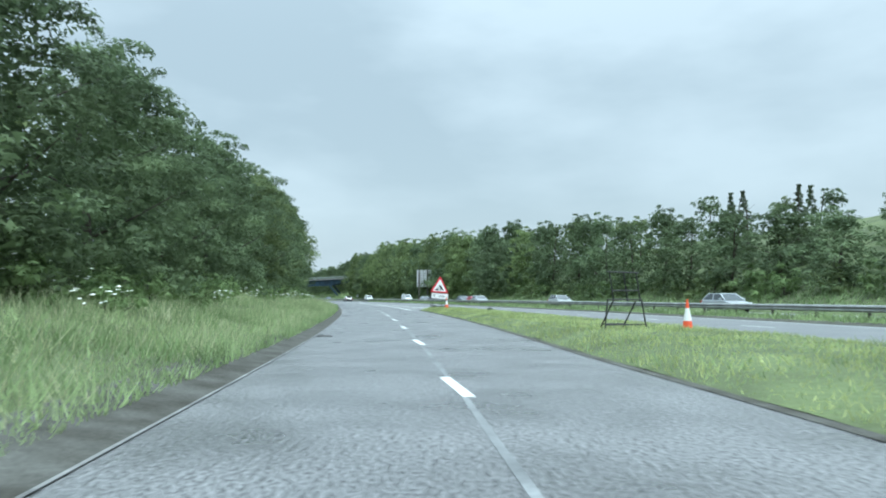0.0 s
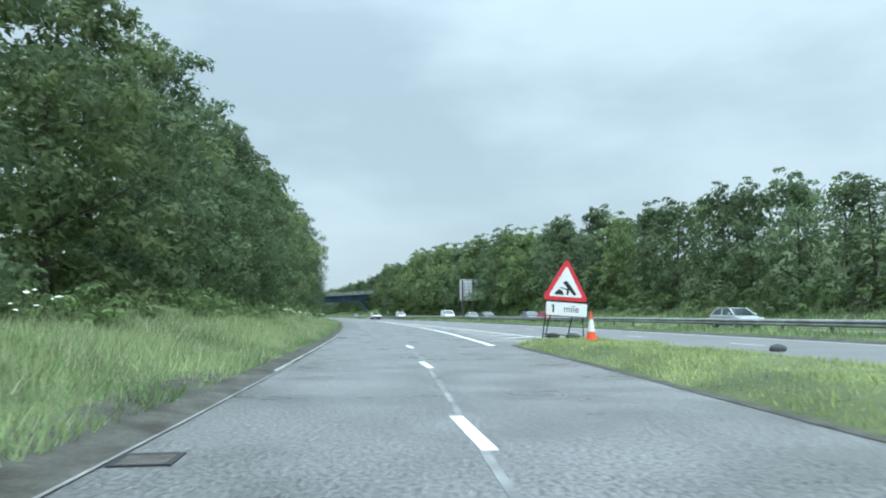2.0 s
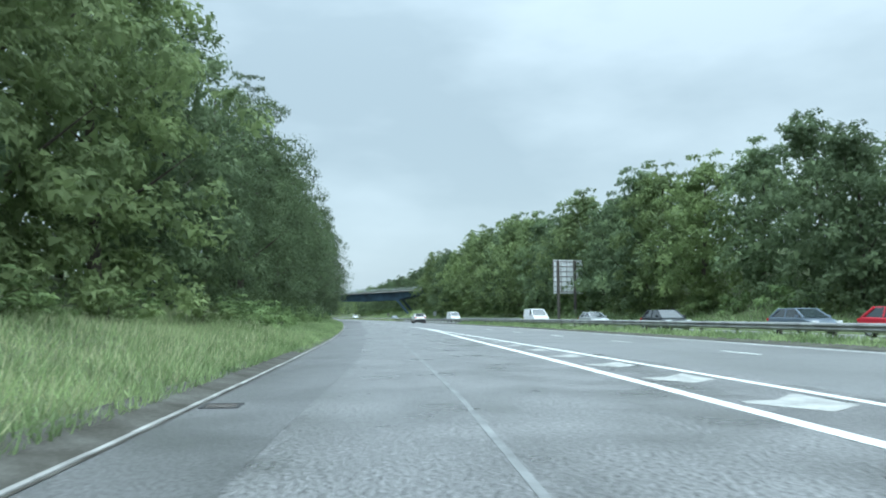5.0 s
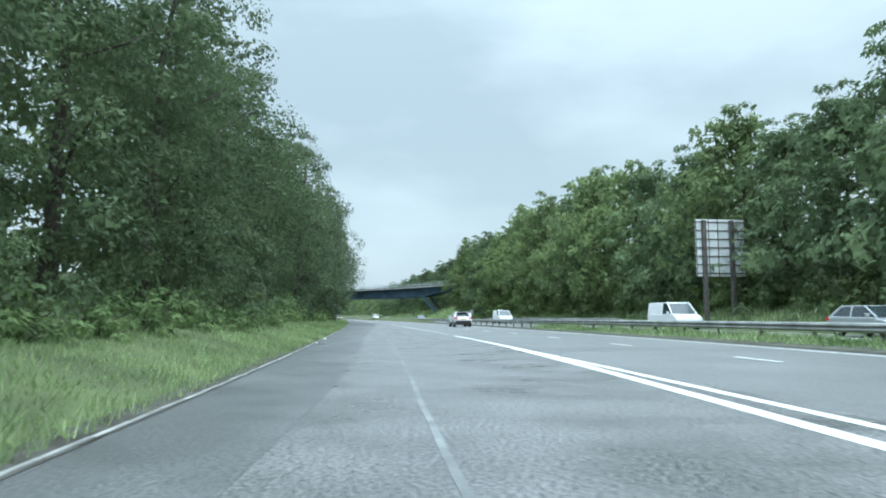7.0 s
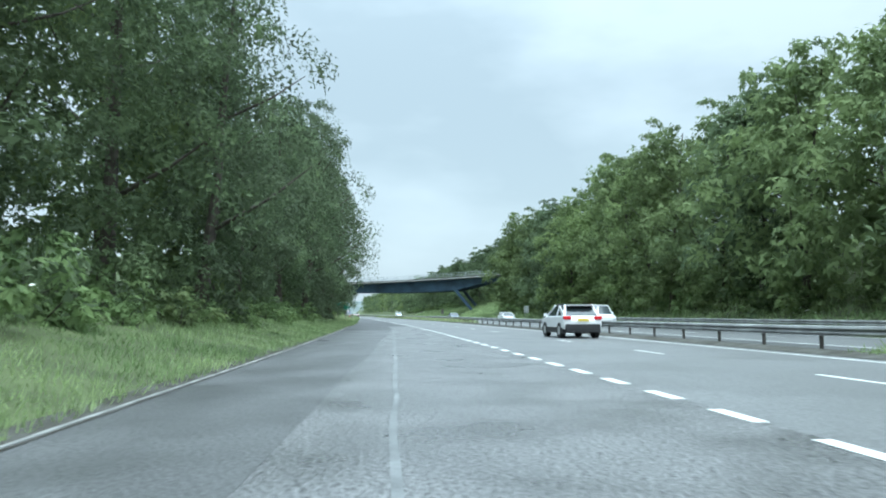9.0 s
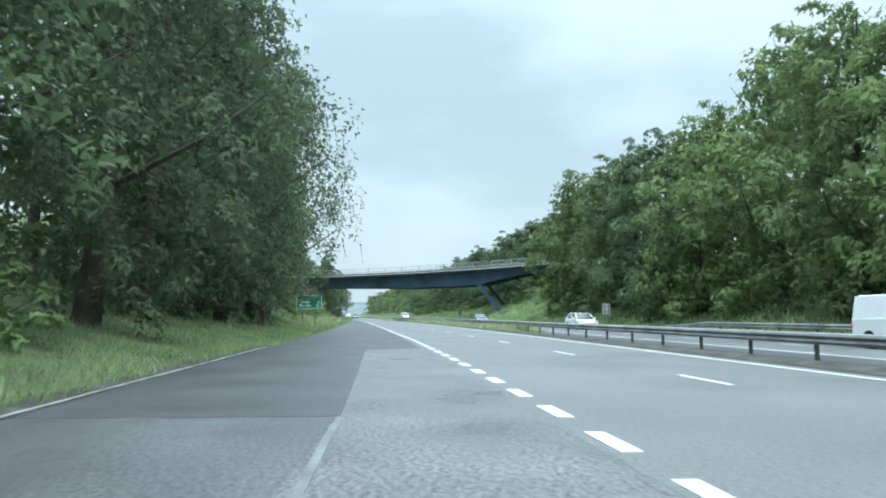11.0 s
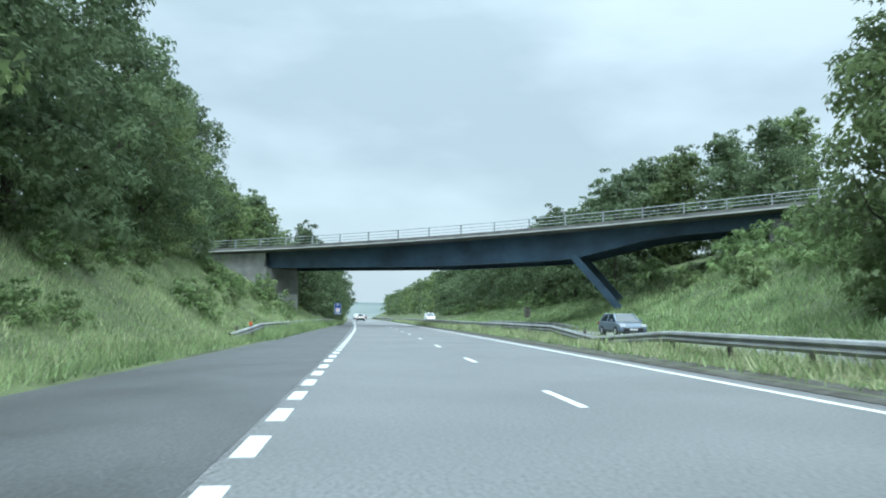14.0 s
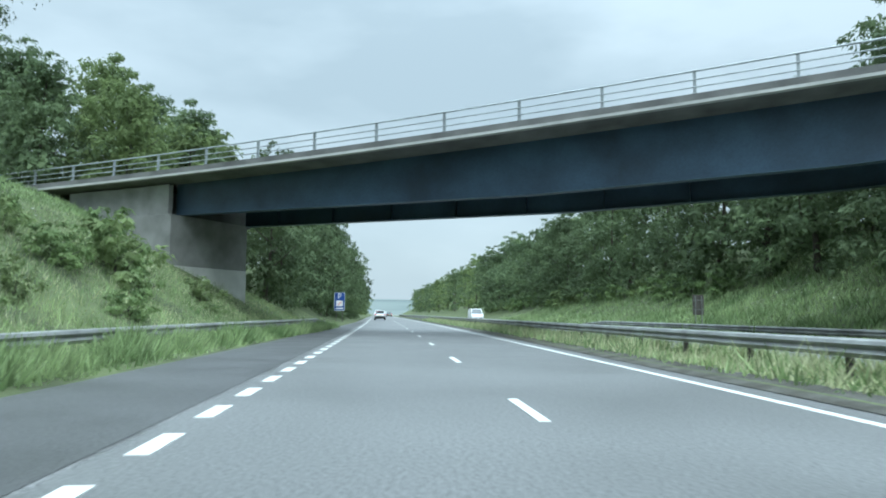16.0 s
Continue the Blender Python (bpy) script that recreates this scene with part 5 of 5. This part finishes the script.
cone(4.44, 64.7, zi, 0.95, "orange traffic cone with a white band beside the works sign")
cone(13.3, 24.6, isle_z(27, -1.2), 0.9, "orange and white traffic cone standing in the long grass")
g = thing("sign_stand", pose(11.2, 23.2, isle_z(25, -3) - 0.03, 0, 0, 20), "empty black folding sign stand in the long grass", "sign stand")
works_frame(g, 1.3, 0.85, M_BLACK)
bm = bmesh.new()
for x in (-0.42, 0.02, 0.42):
    tube(bm, (x + 0.12, 0.1, 0.8), (x, 0.1, 1.62), 0.02, None, 6)
tube(bm, (-0.5, 0.1, 1.62), (0.5, 0.1, 1.60), 0.022, None, 6)
tube(bm, (-0.35, 0.1, 1.1), (0.5, 0.1, 1.1), 0.02, None, 6)
part("upper_frame", bm, M_BLACK, g)

# back of a large direction board on the far verge
q = place(186.5, 20.9)
g = thing("direction_board", pose(q.x, q.y, 0.1, 0, 0, 21), "grey back of a large road sign on two dark posts", "road sign")
bm = bmesh.new()
box(bm, 0, 4.3, -0.02, 0.02, 4.05, 8.6, 0.01)
part("panel", bm, M_BACK, g)
for k in range(7):
    bm = bmesh.new()
    box(bm, 0.01, 4.29, -0.075, -0.021, 4.25 + k * 0.68, 4.33 + k * 0.68)
    part("rib", bm, M_POST, g)
for x in (0.02, 1.1, 1.9, 4.22):
    bm = bmesh.new()
    box(bm, x, x + 0.05, -0.07, -0.021, 4.07, 8.58)
    part("upright_rib", bm, M_POST, g)
for x in (0.62, 3.0):
    bm = bmesh.new()
    box(bm, x - 0.15, x + 0.15, -0.36, -0.077, -0.6, 8.5, 0.02)
    part("post", bm, M_POST, g)


def small_back(v, d, z0, w, h, label, mat):
    q = place(v, d)
    zg = rough_ground(v, d)
    g = thing("traffic_sign", pose(q.x, q.y, zg, 0, 0, turn_at(v)), label, "road sign", "sign backs")
    plate("panel", round_rect(w, h, 0.04, 0, z0 - zg + h / 2), -0.012, 0.012, mat, g)
    bm = bmesh.new()
    box(bm, -w / 2, w / 2, -0.04, -0.013, z0 - zg + h * 0.25, z0 - zg + h * 0.25 + 0.04)
    box(bm, -w / 2, w / 2, -0.04, -0.013, z0 - zg + h * 0.72, z0 - zg + h * 0.72 + 0.04)
    part("channel", bm, M_STEEL, g)
    for x in (-w * 0.28, w * 0.28):
        bm = bmesh.new()
        tube(bm, (x, -0.075, -0.4), (x, -0.075, z0 - zg + h * 0.95), 0.034, None, 8)
        part("post", bm, M_STEEL, g)


small_back(277.8, 22.3, 1.35, 0.8, 1.1, "grey back of a small road sign on the far verge", M_BACK)
small_back(359, 22.4, 1.2, 0.75, 1.3, "dark grey back of a road sign on the far verge", M_POST)

# parking sign beyond the bridge
q = place(390.7, -2.75)
g = thing("parking_sign", pose(q.x, q.y, rough_ground(390.7, -2.75), 0, 0, 18), "blue parking sign with a white letter on two posts", "road sign")
plate("border", round_rect(1.16, 2.0, 0.08, 0, 2.25), -0.02, 0.02, M_WHITE, g)
plate("panel", round_rect(1.10, 1.94, 0.06, 0, 2.25), -0.026, -0.0205, M_SBLUE, g)
letters("P", 0.85, M_WHITE, g, 0, -0.028, 2.82)
plate("lower_field", round_rect(0.72, 0.62, 0.03, 0, 2.05), -0.031, -0.0265, M_WHITE, g)
plate("red_bar", [(-0.2, 1.85), (-0.1, 1.85), (0.22, 2.25), (0.12, 2.25)], -0.036, -0.0315, M_RED, g)
plate("dark_bar", round_rect(0.8, 0.14, 0.02, 0, 1.5), -0.031, -0.0265, M_WHITE, g)
for x in (-0.35, 0.35):
    bm = bmesh.new()
    tube(bm, (x, 0.06, -0.6), (x, 0.06, 3.1), 0.04, None, 8)
    part("post", bm, M_POST, g)


def marker(v, d):
    q = place(v, d)
    g = thing("marker_post", pose(q.x, q.y, rough_ground(v, d), 0, 0, turn_at(v)), "short marker post with an orange-red reflector", "marker post", "marker posts")
    bm = bmesh.new()
    box(bm, -0.05, 0.05, -0.015, 0.015, -0.3, 0.62, 0.006)
    part("post", bm, M_POST, g)
    bm = bmesh.new()
    box(bm, -0.06, 0.06, -0.022, -0.0155, 0.48, 0.66, 0.002)
    part("reflector", bm, M_ORANGE, g)


marker(310.5, along(GL, 310.5) - 0.6)

# ---- far hills ----
hv, hf = [], []
for i in range(41):
    a = radians(40 - i * 1.6)
    for k, (r, z) in enumerate(((1500, -30), (1800, 4), (2100, 30), (2400, 46 + 8 * noise.noise(Vector((i * 0.21, 0, 0)))), (2700, 20))):
        hv.append((-r * math.sin(a) - 60, r * math.cos(a) + 200, z + (5 * noise.noise(Vector((i * 0.4, k, 0.5))) if k else 0)))
    if i:
        b = (i - 1) * 5
        hf += [(b + j, b + 5 + j, b + 6 + j, b + 1 + j) for j in range(4)]
setting("backdrop_hills", hv, hf, M_HILL, "pale hazy hills in the far distance", "hills", True)


# ---- vehicles ----
TURN = Matrix.Rotation(radians(90), 4, "Z")


def side_form(bm, outline, width, bevel=0.05):
    """A side outline of (y, z) drawn out across the vehicle's width, with rounded edges."""
    prism(bm, outline, -width / 2, width / 2, TURN)
    bmesh.ops.recalc_face_normals(bm, faces=bm.faces)
    bmesh.ops.bevel(bm, geom=list(bm.edges), offset=bevel, segments=2, affect="EDGES", profile=0.6)
    return bm


def hexa(bm, low_, high_):
    """A tapered block: (y0, y1, half width, z) below and above."""
    vs = []
    for y0, y1, w, z in (low_, high_):
        vs.append([bm.verts.new(p) for p in ((-w, y0, z), (w, y0, z), (w, y1, z), (-w, y1, z))])
    a, b = vs
    for f in (a[::-1], b, (a[0], a[1], b[1], b[0]), (a[1], a[2], b[2], b[1]), (a[2], a[3], b[3], b[2]), (a[3], a[0], b[0], b[3])):
        bm.faces.new(f)
    return bm


def vehicle(v, d, ahead, form, paint, label, category):
    """A road vehicle; ahead: whether it faces along the near carriageway."""
    rise = 0.13 if form == "suv" else 0.0
    q = place(v, d, lift(v, d))
    g = thing(category.replace(" ", "_"), pose(q.x, q.y, q.z, 0, 0, turn_at(v) + (0 if ahead else 180)), label, category, "traffic")
    if form == "van":
        lg, wd, belt, top, wheel = 5.0, 1.95, 1.15, 1.97, 0.34
        shape = [(-2.5, 0.32), (2.42, 0.30), (2.5, 0.55), (2.42, 0.88), (1.95, 1.08), (1.55, 1.16), (-2.5, 1.16)]
        glass = ((-2.44, 1.62, 0.92, belt), (-2.36, 0.72, 0.80, top))
        panel = ((-2.47, 0.05, 0.935, belt + 0.01), (-2.40, 0.03, 0.815, top))
        roof = ((-2.42, 0.80, 0.82, top - 0.06), (-2.30, 0.62, 0.74, top + 0.04))
    elif form == "suv":
        lg, wd, belt, top, wheel = 4.2, 1.80, 0.98, 1.53, 0.36
        shape = [(-2.02, 0.42), (2.02, 0.40), (2.10, 0.62), (2.02, 0.84), (1.75, 0.93), (1.15, 1.0), (-1.80, 1.06), (-1.98, 1.02), (-2.09, 0.80), (-2.07, 0.60)]
        glass = ((-1.93, 1.25, 0.80, belt), (-1.42, 0.30, 0.62, top))
        panel = None
        roof = ((-1.66, 0.42, 0.66, top - 0.05), (-1.50, 0.20, 0.57, top + 0.045))
    else:
        lg, wd, belt, top, wheel = 4.1, 1.76, 0.92, 1.42, 0.32
        shape = [(-2.0, 0.32), (2.0, 0.28), (2.08, 0.50), (1.98, 0.72), (1.15, 0.90), (-1.85, 0.96), (-2.06, 0.70)]
        glass = ((-1.88, 1.20, 0.80, belt), (-1.20, 0.30, 0.62, top))
        panel = None
        roof = ((-1.34, 0.36, 0.64, top - 0.05), (-1.20, 0.22, 0.58, top + 0.03))
    bm = bmesh.new()
    side_form(bm, shape, wd, 0.07)
    part("body", bm, paint, g)
    bm = bmesh.new()
    part("glasshouse", hexa(bm, *glass), M_GLASS, g, "dark tinted glass")
    if panel:
        part("side_panel", hexa(bmesh.new(), *panel), paint, g)
    part("roof", hexa(bmesh.new(), *roof), M_TRIM if form == "suv" else paint, g)
    if form == "suv":
        for sx in (-1, 1):
            bm = bmesh.new()
            tube(bm, (sx * 0.60, -1.35, top + 0.06), (sx * 0.60, 0.10, top + 0.06), 0.022, None, 6)
            part("roof_rail", bm, M_TRIM, g)
            bm = bmesh.new()
            prism(bm, [(-1.98, belt), (-1.46, belt), (-1.30, top - 0.04), (-1.52, top - 0.04)], sx * 0.775 - 0.02, sx * 0.775 + 0.02, TURN)
            bmesh.ops.recalc_face_normals(bm, faces=bm.faces)
            for p in bm.verts:
                p.co.x -= sx * 0.155 * (p.co.z - belt) / (top - belt)
            part("rear_quarter", bm, paint, g)
        bm = bmesh.new()
        box(bm, -0.82, 0.82, -2.13, -1.9, 0.40, 0.66, 0.04)
        part("rear_bumper", bm, M_TRIM, g, "black plastic rear bumper")
        bm = bmesh.new()
        hexa(bm, (-1.72, -1.45, 0.60, top - 0.02), (-1.74, -1.45, 0.56, top + 0.03))
        part("rear_spoiler", bm, paint, g)
    (y0, y1, w0, z0), (y2, y3, w1, z1) = glass
    mid = y0 + (y1 - y0) * 0.46
    for sx in (-1, 1):
        for a, b, r in ((y1, y3, 0.045), (y0 + 0.05, y2 + 0.02, 0.07), (mid, mid - 0.05, 0.035)):
            bm = bmesh.new()
            tube(bm, (sx * (w0 + 0.005), a, z0), (sx * (w1 + 0.01), b, z1), r, None, 6)
            part("pillar", bm, paint, g)
    bm = bmesh.new()
    box(bm, -wd / 2 - 0.012, wd / 2 + 0.012, -lg / 2 + 0.25, lg / 2 - 0.25, 0.24, 0.42 if form != "suv" else 0.5, 0.02)
    box(bm, -wd / 2 + 0.1, wd / 2 - 0.1, -lg / 2 - 0.02, -lg / 2 + 0.3, 0.3, 0.55, 0.02)
    box(bm, -wd / 2 + 0.25, wd / 2 - 0.25, lg / 2 - 0.3, lg / 2 + 0.035, 0.34, 0.55, 0.02)
    part("sill_trim", bm, M_TRIM, g)
    for sx in (-1, 1):
        for wy in (-lg * 0.31, lg * 0.31):
            bm = bmesh.new()
            tube(bm, (sx * (wd / 2 - 0.21), wy, wheel), (sx * (wd / 2 + 0.03), wy, wheel), wheel, None, 20)
            tyre = part("wheel", bm, M_TYRE, g)
            bm = bmesh.new()
            tube(bm, (sx * (wd / 2 + 0.025), wy, wheel), (sx * (wd / 2 + 0.037), wy, wheel), wheel * 0.62, wheel * 0.56, 14)
            part("rim", bm, M_RIM, tyre)
        bm = bmesh.new()
        box(bm, sx * (wd / 2 - 0.2) - 0.17, sx * (wd / 2 - 0.2) + 0.17, lg / 2 - 0.22, lg / 2 + 0.01, 0.62, 0.78, 0.03)
        part("headlight", bm, M_LAMP, g)
        bm = bmesh.new()
        box(bm, sx * (wd / 2 - 0.17) - 0.17, sx * (wd / 2 - 0.17) + 0.17, -lg / 2 - 0.03, -lg / 2 + 0.2, 0.74 + rise, 0.90 + rise, 0.03)
        part("tail_light", bm, M_TAIL, g)
        bm = bmesh.new()
        box(bm, sx * (wd / 2 + 0.09) - 0.09, sx * (wd / 2 + 0.09) + 0.09, y1 - 0.42, y1 - 0.32, belt + 0.02, belt + 0.17, 0.02)
        part("mirror", bm, paint, g)
    bm = bmesh.new()
    box(bm, -0.26, 0.26, -lg / 2 - 0.045, -lg / 2 - 0.022, 0.62 + 1.4 * rise, 0.73 + 1.4 * rise)
    part("rear_plate", bm, M_PLATE, g)
    bm = bmesh.new()
    box(bm, -0.26, 0.26, lg / 2 + 0.036, lg / 2 + 0.05, 0.40, 0.51)
    part("front_plate", bm, M_WHITE, g)
    return g


P_WHITE, P_SILVER, P_RED = car_paint("white_paint", (0.78, 0.79, 0.80)), car_paint("silver_paint", (0.50, 0.53, 0.55), 0.5), car_paint("red_paint", (0.50, 0.02, 0.04))
P_DARK, P_BLUE, P_GREY = car_paint("black_paint", (0.02, 0.025, 0.03)), car_paint("grey_blue_paint", (0.16, 0.20, 0.25), 0.3), car_paint("pale_grey_paint", (0.45, 0.48, 0.48), 0.2)
vehicle(207, 5.55, True, "suv", P_WHITE, "white compact sport utility car driving in the outer lane", "car")
vehicle(428, 1.85, True, "suv", P_WHITE, "white car far ahead in the inner lane", "car")
vehicle(505, 1.85, True, "van", P_WHITE, "white van far ahead on the main road", "van")
vehicle(540, 5.5, True, "car", P_DARK, "black car far ahead in the outer lane", "car")
for w, d, form, paint, label in ((54, 17.6, "car", P_SILVER, "silver hatchback on the opposite carriageway"), (88, 17.6, "car", P_GREY, "pale grey car on the opposite carriageway"),
                                 (112, 14.0, "car", P_SILVER, "silver hatchback on the opposite carriageway"), (127, 17.6, "car", P_RED, "red hatchback on the opposite carriageway"),
                                 (134, 17.6, "car", P_BLUE, "grey-blue car on the opposite carriageway"), (143, 14.0, "car", P_DARK, "dark car on the opposite carriageway"),
                                 (165, 17.6, "car", P_SILVER, "silver hatchback on the opposite carriageway"), (184, 17.6, "van", P_WHITE, "white panel van on the opposite carriageway"),
                                 (236, 17.6, "van", P_WHITE, "white panel van on the opposite carriageway"),
                                 (272, 17.6, "car", P_WHITE, "white hatchback on the opposite carriageway"), (317, 17.6, "car", P_BLUE, "dark grey-blue car on the opposite carriageway"),
                                 (425, 17.6, "van", P_WHITE, "white panel van on the opposite carriageway")):
    vehicle(w, d, False, form, paint, label, "van" if form == "van" else "car")
